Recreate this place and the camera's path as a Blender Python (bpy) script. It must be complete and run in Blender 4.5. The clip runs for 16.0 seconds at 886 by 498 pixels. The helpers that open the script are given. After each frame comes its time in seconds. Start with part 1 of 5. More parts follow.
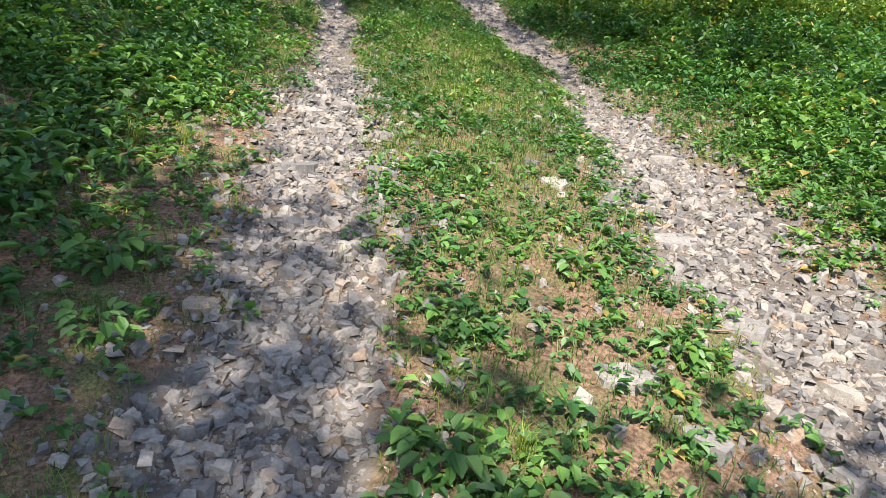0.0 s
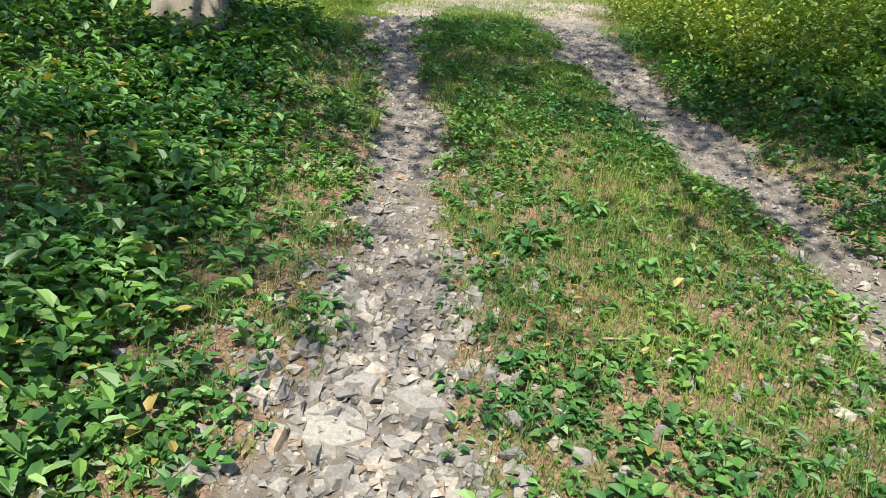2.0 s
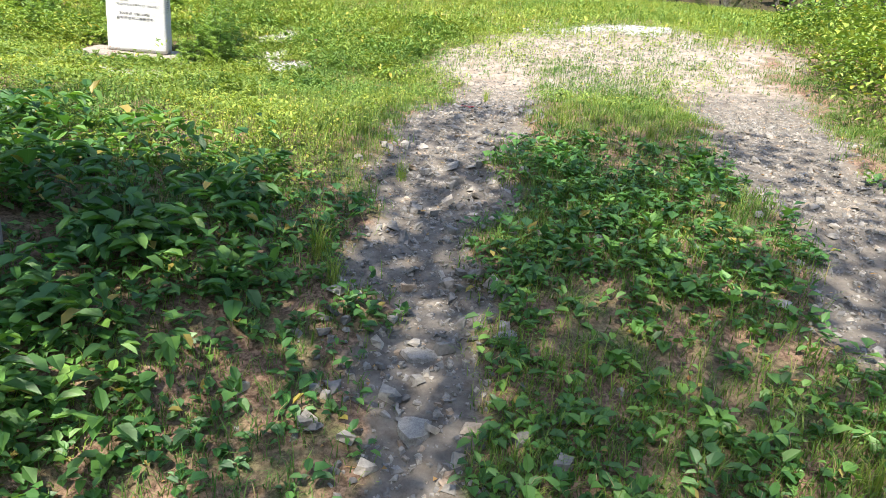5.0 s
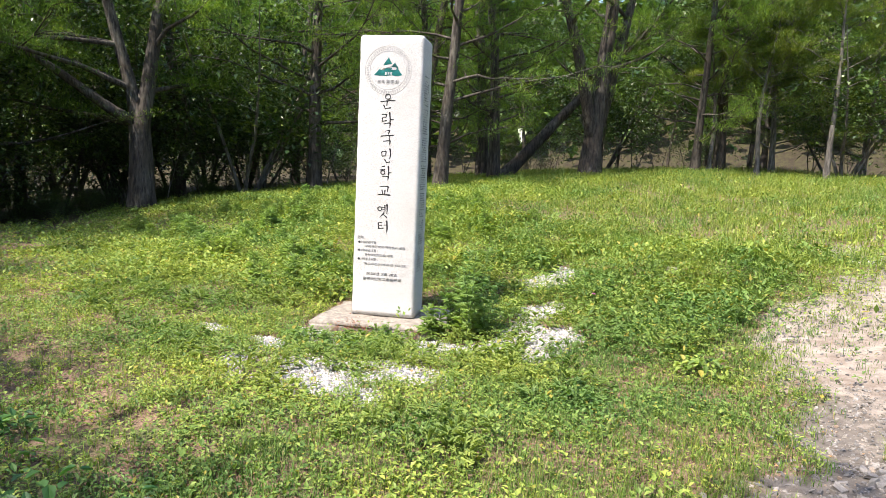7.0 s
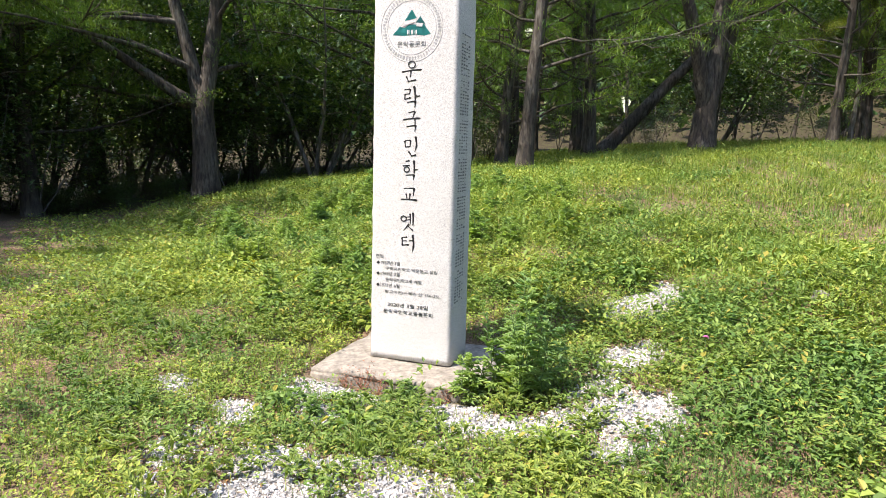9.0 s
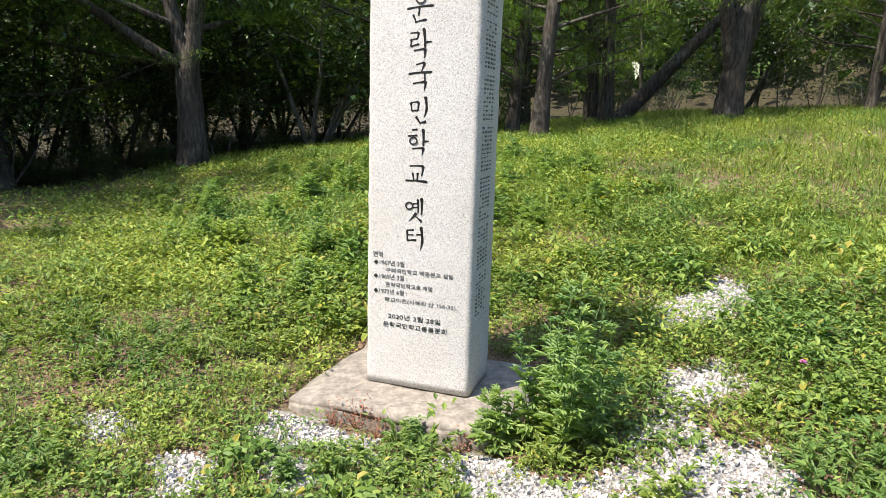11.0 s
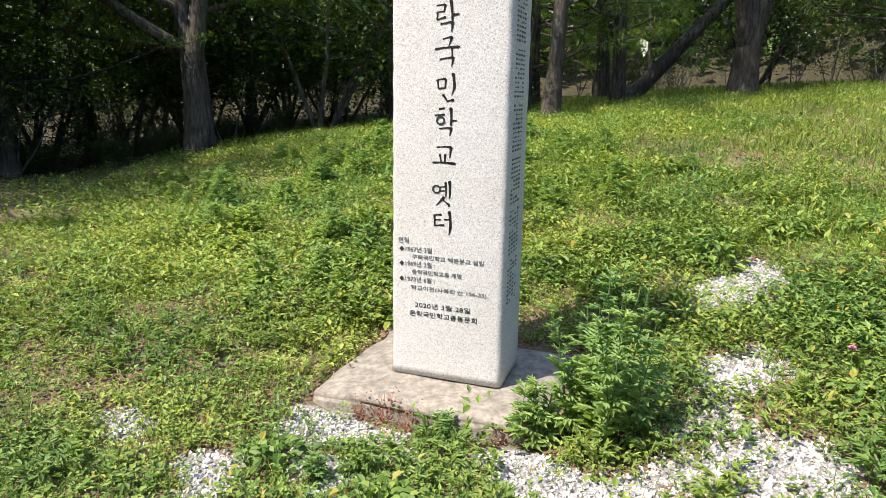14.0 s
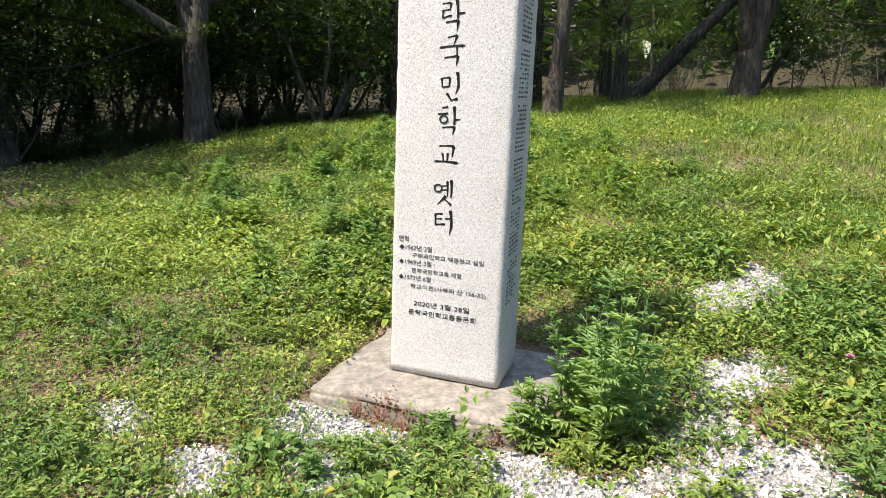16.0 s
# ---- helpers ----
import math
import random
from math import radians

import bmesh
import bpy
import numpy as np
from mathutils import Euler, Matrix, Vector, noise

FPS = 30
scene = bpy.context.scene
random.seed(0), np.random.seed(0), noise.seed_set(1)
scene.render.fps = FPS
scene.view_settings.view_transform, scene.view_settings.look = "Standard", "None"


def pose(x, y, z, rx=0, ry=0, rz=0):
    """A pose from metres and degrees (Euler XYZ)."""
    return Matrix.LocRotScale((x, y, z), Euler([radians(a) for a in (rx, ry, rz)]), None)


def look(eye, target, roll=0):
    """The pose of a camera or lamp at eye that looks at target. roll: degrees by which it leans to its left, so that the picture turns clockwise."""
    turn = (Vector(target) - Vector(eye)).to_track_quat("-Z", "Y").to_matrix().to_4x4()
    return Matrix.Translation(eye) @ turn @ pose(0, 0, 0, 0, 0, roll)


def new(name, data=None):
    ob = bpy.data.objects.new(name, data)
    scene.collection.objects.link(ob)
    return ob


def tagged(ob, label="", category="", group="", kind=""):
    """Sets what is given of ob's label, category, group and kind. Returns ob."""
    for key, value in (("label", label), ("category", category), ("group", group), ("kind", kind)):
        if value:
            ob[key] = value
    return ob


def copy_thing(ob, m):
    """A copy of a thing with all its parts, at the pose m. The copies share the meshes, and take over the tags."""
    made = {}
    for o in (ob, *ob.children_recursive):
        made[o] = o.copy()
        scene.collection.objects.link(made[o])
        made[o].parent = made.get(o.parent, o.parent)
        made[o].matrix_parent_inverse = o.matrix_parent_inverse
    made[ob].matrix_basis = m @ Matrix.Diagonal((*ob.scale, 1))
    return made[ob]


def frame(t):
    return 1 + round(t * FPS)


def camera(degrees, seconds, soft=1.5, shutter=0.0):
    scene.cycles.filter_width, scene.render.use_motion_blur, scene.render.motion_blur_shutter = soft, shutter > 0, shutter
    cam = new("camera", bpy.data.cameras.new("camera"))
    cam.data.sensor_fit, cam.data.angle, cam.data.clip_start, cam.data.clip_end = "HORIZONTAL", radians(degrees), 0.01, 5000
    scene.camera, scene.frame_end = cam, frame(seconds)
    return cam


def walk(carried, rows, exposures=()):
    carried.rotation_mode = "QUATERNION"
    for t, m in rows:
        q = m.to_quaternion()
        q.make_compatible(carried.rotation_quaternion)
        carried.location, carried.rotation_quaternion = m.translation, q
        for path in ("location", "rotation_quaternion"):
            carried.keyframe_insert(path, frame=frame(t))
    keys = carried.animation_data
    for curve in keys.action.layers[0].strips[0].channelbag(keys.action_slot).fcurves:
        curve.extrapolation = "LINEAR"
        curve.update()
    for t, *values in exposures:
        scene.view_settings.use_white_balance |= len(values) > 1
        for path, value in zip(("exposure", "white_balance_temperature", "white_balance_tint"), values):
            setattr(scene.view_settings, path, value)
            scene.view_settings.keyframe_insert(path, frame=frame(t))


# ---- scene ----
cam = camera(67.5, 16.0, soft=0.7)
WALK = (
    (0.0, 0.128, 0.006, 0.866, 71.76, -6.82, 5.33),
    (0.5, 0.019, 0.729, 1.008, 74.09, -6.79, 5.90),
    (1.0, -0.216, 1.591, 1.158, 73.57, -4.14, 7.42),
    (1.5, -0.415, 2.284, 1.282, 71.11, -5.55, 7.97),
    (2.0, -0.641, 3.031, 1.406, 72.05, -6.51, 11.64),
    (2.5, -0.855, 3.749, 1.530, 68.83, -5.32, 10.51),
    (3.0, -1.118, 4.527, 1.672, 70.26, -5.13, 11.75),
    (3.2, -1.221, 4.816, 1.762, 70.90, -4.95, 10.60),
    (5.3, -1.740, 7.413, 2.304, 70.45, -5.56, 20.08),
    (5.5, -1.834, 7.635, 2.351, 70.87, -4.63, 19.38),
    (6.0, -2.037, 8.156, 2.522, 74.39, -5.78, 22.90),
    (6.5, -2.430, 8.694, 2.738, 82.47, -4.46, 38.83),
    (7.0, -2.707, 9.083, 2.869, 83.40, -2.72, 43.17),
    (7.5, -2.869, 9.569, 2.991, 82.92, -3.56, 45.99),
    (8.0, -3.137, 9.901, 2.992, 81.37, -3.47, 47.80),
    (8.5, -3.375, 10.251, 3.000, 80.76, -1.97, 49.11),
    (9.0, -3.635, 10.606, 3.036, 80.78, -1.58, 51.84),
    (9.2, -3.733, 10.683, 3.055, 80.64, -1.11, 52.65),
    (11.5, -4.673, 11.262, 3.002, 77.24, -1.96, 52.45),
    (12.0, -4.720, 11.242, 3.003, 76.63, -1.94, 53.33),
    (12.5, -4.718, 11.243, 2.994, 76.67, -1.56, 52.98),
    (13.0, -4.742, 11.234, 2.986, 75.80, -2.47, 53.07),
    (13.5, -4.750, 11.235, 2.983, 76.20, -1.02, 52.63),
    (14.0, -4.748, 11.227, 2.984, 76.53, -0.90, 52.41),
    (14.5, -4.751, 11.231, 2.985, 76.30, -0.62, 52.36),
    (15.0, -4.746, 11.221, 2.982, 76.05, -0.90, 52.58),
    (15.5, -4.752, 11.219, 2.982, 75.56, -2.31, 52.57),
    (16.0, -4.767, 11.223, 2.995, 76.22, -2.19, 52.49),
)
EXPOSURES = ((0.0, 1.58, 6500, 16), (1.0, 1.42, 6500, 12), (2.0, 1.4, 6500, 9), (3.2, 1.7, 6500, 7), (5.3, 1.75, 6500, 12), (6.1, 1.72, 6500, 15), (6.8, 1.56, 6500, 17), (7.5, 1.5, 6500, 18), (9.2, 1.47, 6500, 18),
             (11.5, 1.25, 6500, 15), (16.0, 1.25, 6500, 15))
walk(cam, [(row[0], pose(*row[1:])) for row in WALK], EXPOSURES)

# ---- light: a high summer sun behind the walker, open sky over the clearing ----
SUN_ELEVATION = 58.0
SUN_FROM = Vector((-0.12, -1.0, 0.0)).normalized()
sun_dir = SUN_FROM * math.cos(radians(SUN_ELEVATION)) + Vector((0, 0, math.sin(radians(SUN_ELEVATION))))
sun = new("sun", bpy.data.lights.new("sun", "SUN"))
sun.data.energy, sun.data.angle, sun.data.color = 4.1, radians(0.53), (1.0, 0.94, 0.82)
sun.matrix_world = look(sun_dir * 60, (0, 0, 0))
world = bpy.data.worlds.new("world")
scene.world = world
world.use_nodes = True
sky = world.node_tree.nodes.new("ShaderNodeTexSky")
sky.sky_type, sky.sun_disc = "NISHITA", False
sky.sun_elevation = radians(SUN_ELEVATION)
sky.sun_rotation = math.atan2(SUN_FROM.x, SUN_FROM.y)
world.node_tree.nodes["Background"].inputs["Strength"].default_value = 0.15
world.node_tree.links.new(sky.outputs[0], world.node_tree.nodes["Background"].inputs["Color"])


# ---- materials ----
class Nodes:
    """A small helper to wire node materials."""

    def __init__(self, name):
        self.mat = bpy.data.materials.new(name)
        self.mat.use_nodes = True
        self.tree = self.mat.node_tree
        self.bsdf = self.tree.nodes["Principled BSDF"]
        self.out = self.tree.nodes["Material Output"]

    def add(self, kind, **inputs):
        node = self.tree.nodes.new(kind)
        for key, value in inputs.items():
            self.put(node, key, value)
        return node

    def put(self, node, key, value):
        socket = node.inputs[int(key[1:])] if key[0] == "i" and key[1:].isdigit() else node.inputs[key.replace("_", " ")]
        if isinstance(value, bpy.types.NodeSocket):
            self.tree.links.new(value, socket)
        else:
            socket.default_value = value

    def noise(self, scale, detail=4.0, rough=0.6, where=None, stretch=None):
        where = where or self.add("ShaderNodeNewGeometry").outputs["Position"]
        if stretch:
            m = self.add("ShaderNodeMapping", Vector=where, Scale=stretch)
            where = m.outputs[0]
        return self.add("ShaderNodeTexNoise", Vector=where, Scale=scale, Detail=detail, Roughness=rough).outputs["Fac"]

    def ramp(self, fac, *stops):
        node = self.add("ShaderNodeValToRGB", Fac=fac)
        ramp = node.color_ramp
        while len(ramp.elements) < len(stops):
            ramp.elements.new(0.5)
        for element, (at, colour) in zip(ramp.elements, stops):
            element.position = at
            element.color = (*colour, 1) if len(colour) == 3 else colour
        return node.outputs["Color"]

    def mix(self, fac, a, b, blend="MIX"):
        node = self.tree.nodes.new("ShaderNodeMix")
        node.data_type, node.blend_type = "RGBA", blend
        for socket, value in ((node.inputs[0], fac), (node.inputs[6], a), (node.inputs[7], b)):
            if isinstance(value, bpy.types.NodeSocket):
                self.tree.links.new(value, socket)
            elif isinstance(value, tuple):
                socket.default_value = (*value, 1)
            else:
                socket.default_value = value
        return node.outputs[2]

    def math(self, op, a, b=0.5, c=None):
        node = self.add("ShaderNodeMath", i0=a, i1=b)
        node.operation = op
        node.use_clamp = op in ("MULTIPLY_ADD",)
        if c is not None:
            self.put(node, "i2", c)
        return node.outputs[0]

    def bump(self, height, strength, distance):
        node = self.add("ShaderNodeBump", Strength=strength, Distance=distance, Height=height)
        self.put(self.bsdf, "Normal", node.outputs[0])
        return node


def leaf_material(name, dark, mid, light, gloss=0.52, glow=0.35, spot=None, shine=0.28):
    """Leaves: colour from leaf to leaf and along the stand, some light passing through."""
    n = Nodes(name)
    rnd = n.add("ShaderNodeNewGeometry").outputs["Random Per Island"]
    base = n.ramp(rnd, (0.0, dark), (0.5, mid), (1.0, light))
    patch = n.ramp(n.noise(0.9, 3.0), (0.36, (0.66, 0.78, 0.74)), (0.64, (1.3, 1.13, 0.85)))
    colour = n.mix(1.0, base, patch, "MULTIPLY")
    if spot:
        colour = n.mix(n.math("GREATER_THAN", n.math("FRACT", n.math("MULTIPLY", rnd, 37.0)), 1.0 - spot[0]), colour, spot[1])
    n.put(n.bsdf, "Base Color", colour)
    n.put(n.bsdf, "Roughness", gloss)
    n.put(n.bsdf, "Specular IOR Level", shine)
    thru = n.add("ShaderNodeBsdfTranslucent", Color=n.mix(1.0, colour, (1.25, 1.3, 0.55), "MULTIPLY"))
    both = n.add("ShaderNodeMixShader", Fac=glow)
    n.tree.links.new(n.bsdf.outputs[0], both.inputs[1])
    n.tree.links.new(thru.outputs[0], both.inputs[2])
    n.tree.links.new(both.outputs[0], n.out.inputs["Surface"])
    return n.mat


def stone_material(name, low, high, scale=6.0, grain=90.0, strength=0.5, by_object=True, rough=0.85):
    n = Nodes(name)
    where = n.add("ShaderNodeTexCoord").outputs["Object"] if by_object else None
    tone = n.ramp(n.noise(scale, 5.0, 0.65, where), (0.3, low), (0.7, high))
    if by_object:
        rnd = n.add("ShaderNodeObjectInfo").outputs["Random"]
    else:
        rnd = n.add("ShaderNodeNewGeometry").outputs["Random Per Island"]
    tone = n.mix(1.0, tone, n.ramp(rnd, (0.0, (0.55, 0.56, 0.58)), (0.55, (1.0, 0.99, 0.97)), (0.9, (1.32, 1.27, 1.18)), (1.0, (1.15, 0.9, 0.68))), "MULTIPLY")
    fleck = n.ramp(n.noise(grain, 2.0, 0.5, where), (0.35, (0.8, 0.8, 0.8)), (0.65, (1.1, 1.1, 1.1)))
    n.put(n.bsdf, "Base Color", n.mix(1.0, tone, fleck, "MULTIPLY"))
    n.put(n.bsdf, "Roughness", rough)
    n.bump(n.noise(grain * 0.5, 4.0, 0.7, where), strength, 0.01)
    return n.mat


def bark_material(name, dark, light):
    n = Nodes(name)
    where = n.add("ShaderNodeTexCoord").outputs["Object"]
    crack = n.noise(9.0, 5.0, 0.7, where, (1.6, 1.6, 0.28))
    n.put(n.bsdf, "Base Color", n.mix(n.ramp(n.noise(1.3, 3.0, 0.6, where), (0.45, (0, 0, 0)), (0.7, (1, 1, 1))),
                                      n.ramp(crack, (0.38, dark), (0.62, light)), n.ramp(crack, (0.4, dark), (0.6, (0.16, 0.15, 0.12)))))
    n.put(n.bsdf, "Roughness", 0.92)
    n.bump(crack, 0.9, 0.05)
    return n.mat


def plain_material(name, colour, rough=0.7, vary=0.15, scale=30.0):
    n = Nodes(name)
    where = n.add("ShaderNodeTexCoord").outputs["Object"]
    low, high = tuple(c * (1 - vary) for c in colour), tuple(min(1, c * (1 + vary)) for c in colour)
    n.put(n.bsdf, "Base Color", n.ramp(n.noise(scale, 3.0, 0.6, where), (0.3, low), (0.7, high)))
    n.put(n.bsdf, "Roughness", rough)
    return n.mat


def ground_material():
    """Forest soil with litter and moss; trodden grit in the ruts; pale dry earth on the worn shelf; shade painted dark
    inside the wood.
    """
    n = Nodes("ground_soil")
    rut = n.tree.nodes.new("ShaderNodeAttribute")
    rut.attribute_name = "rut"
    worn = n.tree.nodes.new("ShaderNodeAttribute")
    worn.attribute_name = "worn"
    chip = n.tree.nodes.new("ShaderNodeAttribute")
    chip.attribute_name = "chips"
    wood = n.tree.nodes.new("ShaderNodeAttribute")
    wood.attribute_name = "woodland_shade"
    fine = n.noise(55.0, 5.0, 0.7)
    coarse = n.noise(3.2, 5.0, 0.65)
    litter = n.mix(n.ramp(fine, (0.4, (0, 0, 0)), (0.62, (1, 1, 1))), (0.08, 0.047, 0.03), (0.25, 0.165, 0.112))
    moss = n.mix(n.ramp(n.noise(75.0, 5.0, 0.75), (0.4, (0, 0, 0)), (0.6, (1, 1, 1))), (0.03, 0.038, 0.014), (0.14, 0.15, 0.06))
    soil = n.mix(n.ramp(coarse, (0.47, (0, 0, 0)), (0.66, (1, 1, 1))), litter, moss)
    chips = n.add("ShaderNodeTexVoronoi", Scale=34.0)
    grit = n.mix(1.0, n.ramp(n.noise(14.0, 5.0, 0.7), (0.3, (0.068, 0.057, 0.046)), (0.7, (0.165, 0.144, 0.12))),
                 n.ramp(chips.outputs["Color"], (0.0, (0.72, 0.72, 0.72)), (1.0, (1.18, 1.18, 1.18))), "MULTIPLY")
    pale = n.mix(n.ramp(n.noise(7.0, 6.0, 0.7), (0.35, (0, 0, 0)), (0.65, (1, 1, 1))), (0.17, 0.133, 0.103), (0.31, 0.268, 0.22))
    edge = n.math("MULTIPLY", n.math("ADD", n.noise(6.5, 5.0, 0.7), -0.5), 1.1)
    rut_in = n.ramp(n.math("ADD", rut.outputs["Fac"], edge), (0.38, (0, 0, 0)), (0.6, (1, 1, 1)))
    worn_in = n.ramp(n.math("ADD", worn.outputs["Fac"], edge), (0.36, (0, 0, 0)), (0.62, (1, 1, 1)))
    colour = n.mix(worn_in, n.mix(rut_in, soil, grit), pale)
    chip_in = n.ramp(n.math("ADD", chip.outputs["Fac"], edge), (0.4, (0, 0, 0)), (0.6, (1, 1, 1)))
    colour = n.mix(chip_in, colour, n.ramp(n.noise(60.0, 3.0, 0.7), (0.3, (0.13, 0.115, 0.095)), (0.7, (0.34, 0.32, 0.29))))
    # wood floor: dark soil, blackened further to stand in for the canopy's shade
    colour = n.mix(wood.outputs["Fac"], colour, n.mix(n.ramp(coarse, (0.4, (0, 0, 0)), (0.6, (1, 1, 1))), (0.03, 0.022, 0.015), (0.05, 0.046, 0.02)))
    n.put(n.bsdf, "Base Color", colour)
    n.put(n.bsdf, "Roughness", 0.95)
    n.put(n.bsdf, "Specular IOR Level", 0.2)
    relief = n.math("ADD", n.math("MULTIPLY", fine, 0.6), n.math("MULTIPLY", chips.outputs["Distance"], 0.8))
    n.bump(relief, 0.8, 0.02)
    return n.mat


def granite_material():
    n = Nodes("pale_granite")
    where = n.add("ShaderNodeTexCoord").outputs["Object"]
    fleck = n.add("ShaderNodeTexVoronoi", Vector=where, Scale=190.0).outputs["Color"]
    speck = n.ramp(fleck, (0.0, (0.28, 0.278, 0.28)), (0.25, (0.45, 0.442, 0.43)), (0.55, (0.56, 0.548, 0.53)), (1.0, (0.68, 0.67, 0.655)))
    stain = n.ramp(n.noise(1.6, 4.0, 0.6, where), (0.3, (0.9, 0.885, 0.86)), (0.7, (1.0, 1.0, 1.0)))
    n.put(n.bsdf, "Base Color", n.mix(1.0, speck, stain, "MULTIPLY"))
    n.put(n.bsdf, "Roughness", 0.72)
    n.bump(n.noise(120.0, 3.0, 0.6, where), 0.35, 0.004)
    return n.mat


def concrete_material():
    n = Nodes("weathered_concrete")
    where = n.add("ShaderNodeTexCoord").outputs["Object"]
    tone = n.ramp(n.noise(2.4, 6.0, 0.7, where), (0.3, (0.2, 0.165, 0.13)), (0.55, (0.3, 0.255, 0.205)), (0.75, (0.38, 0.335, 0.275)))
    n.put(n.bsdf, "Base Color", n.mix(1.0, tone, n.ramp(n.noise(60.0, 3.0, 0.6, where), (0.3, (0.82, 0.82, 0.82)), (0.7, (1.1, 1.1, 1.1))), "MULTIPLY"))
    n.put(n.bsdf, "Roughness", 0.9)
    n.bump(n.noise(38.0, 5.0, 0.7, where), 0.6, 0.01)
    return n.mat


M_GROUND = ground_material()
M_GRANITE = granite_material()
M_CONCRETE = concrete_material()
M_PLINTH = stone_material("mortar_plinth", (0.1, 0.094, 0.082), (0.25, 0.235, 0.21), 13.0, 40.0, 0.9)
M_STONE = stone_material("field_stone", (0.165, 0.155, 0.142), (0.3, 0.282, 0.255), 14.0, 70.0)
M_PEBBLE = stone_material("pebble", (0.14, 0.13, 0.118), (0.275, 0.256, 0.23), 14.0, 80.0, by_object=False)
M_CHIP = stone_material("white_chip", (0.3, 0.29, 0.28), (0.55, 0.54, 0.52), 25.0, 120.0, 0.3, by_object=False, rough=0.75)
M_INK = plain_material("black_engraving", (0.018, 0.018, 0.02), 0.6)
M_GREY_INK = plain_material("grey_engraving", (0.13, 0.132, 0.135), 0.6)
M_WHITE = plain_material("white_paint", (0.72, 0.72, 0.71), 0.6)
M_TEAL = plain_material("teal_paint", (0.012, 0.22, 0.21), 0.5)
M_TEAL_DARK = plain_material("dark_teal_paint", (0.01, 0.13, 0.13), 0.5)
M_BROAD = leaf_material("broad_leaf", (0.035, 0.1, 0.034), (0.07, 0.185, 0.052), (0.135, 0.275, 0.07), gloss=0.46, shine=0.38, spot=(0.025, (0.3, 0.24, 0.06)))
M_CLOVER = leaf_material("meadow_leaf", (0.07, 0.135, 0.031), (0.165, 0.258, 0.056), (0.29, 0.365, 0.095), gloss=0.52, shine=0.28, glow=0.3, spot=(0.05, (0.3, 0.27, 0.05)))
M_GRASS = leaf_material("grass_blade", (0.094, 0.178, 0.032), (0.182, 0.263, 0.052), (0.288, 0.348, 0.09), glow=0.35, spot=(0.08, (0.38, 0.31, 0.14)))
M_ROADGRASS = leaf_material("road_grass_blade", (0.05, 0.115, 0.026), (0.1, 0.19, 0.042), (0.19, 0.27, 0.07), glow=0.35, spot=(0.05, (0.3, 0.235, 0.12)))
M_FIELDGRASS = leaf_material("field_grass_blade", (0.088, 0.165, 0.03), (0.172, 0.262, 0.05), (0.29, 0.355, 0.085), glow=0.35, spot=(0.04, (0.36, 0.32, 0.13)))
M_MEADOWGREEN = leaf_material("cut_meadow_leaf", (0.1, 0.165, 0.045), (0.17, 0.25, 0.065), (0.26, 0.335, 0.09), glow=0.35)
M_FAINT = plain_material("faint_engraving", (0.3, 0.3, 0.3), 0.6)
M_MUGWORT = leaf_material("mugwort_leaf", (0.16, 0.26, 0.1), (0.24, 0.36, 0.14), (0.32, 0.44, 0.18), glow=0.45)
M_NEEDLE = leaf_material("pine_needle", (0.04, 0.095, 0.022), (0.095, 0.18, 0.036), (0.2, 0.3, 0.065), 0.5, 0.4)
M_NEEDLE_PALE = leaf_material("larch_needle", (0.07, 0.12, 0.025), (0.12, 0.18, 0.035), (0.2, 0.24, 0.05), 0.5, 0.3)
M_WOODLEAF = leaf_material("woodland_leaf", (0.018, 0.045, 0.013), (0.04, 0.085, 0.022), (0.12, 0.185, 0.045), 0.38, 0.22, shine=0.45)
M_DEADLEAF = leaf_material("dead_leaf", (0.2, 0.1, 0.045), (0.32, 0.19, 0.09), (0.42, 0.28, 0.15), 0.8, 0.15)
M_BARK = bark_material("pine_bark", (0.02, 0.015, 0.011), (0.075, 0.06, 0.044))
M_BARK_PALE = bark_material("grey_bark", (0.05, 0.045, 0.038), (0.17, 0.155, 0.13))
M_STEM = plain_material("green_stem", (0.1, 0.16, 0.05), 0.7)
M_DRY = plain_material("dry_red_stem", (0.26, 0.11, 0.06), 0.8)
M_TWIG = plain_material("dry_twig", (0.24, 0.18, 0.12), 0.9)
M_PETAL = plain_material("pink_petal", (0.6, 0.2, 0.42), 0.6)
M_RED = plain_material("red_wrapper", (0.22, 0.04, 0.035), 0.5)


# ---- building helpers ----
rng = np.random.default_rng(7)
TABLE = np.random.default_rng(3).random((64, 64))


def vnoise(x, y, size, seed=0):
    """Smooth value noise, 0 to 1, on arrays."""
    x, y = np.asarray(x, float) / size + seed * 7.31, np.asarray(y, float) / size + seed * 3.77
    i, j = np.floor(x).astype(int), np.floor(y).astype(int)
    u, v = x - i, y - j
    u, v = u * u * (3 - 2 * u), v * v * (3 - 2 * v)
    a, b = TABLE[i % 64, j % 64], TABLE[(i + 1) % 64, j % 64]
    c, d = TABLE[i % 64, (j + 1) % 64], TABLE[(i + 1) % 64, (j + 1) % 64]
    return (a * (1 - u) + b * u) * (1 - v) + (c * (1 - u) + d * u) * v


def step(a, b, v):
    t = np.clip((np.asarray(v, float) - a) / (np.asarray(b, float) - a), 0, 1)
    return t * t * (3 - 2 * t)


def left_rut(y):
    return -0.05 - 0.215 * y - 0.38 * step(6.0, 10.4, y)


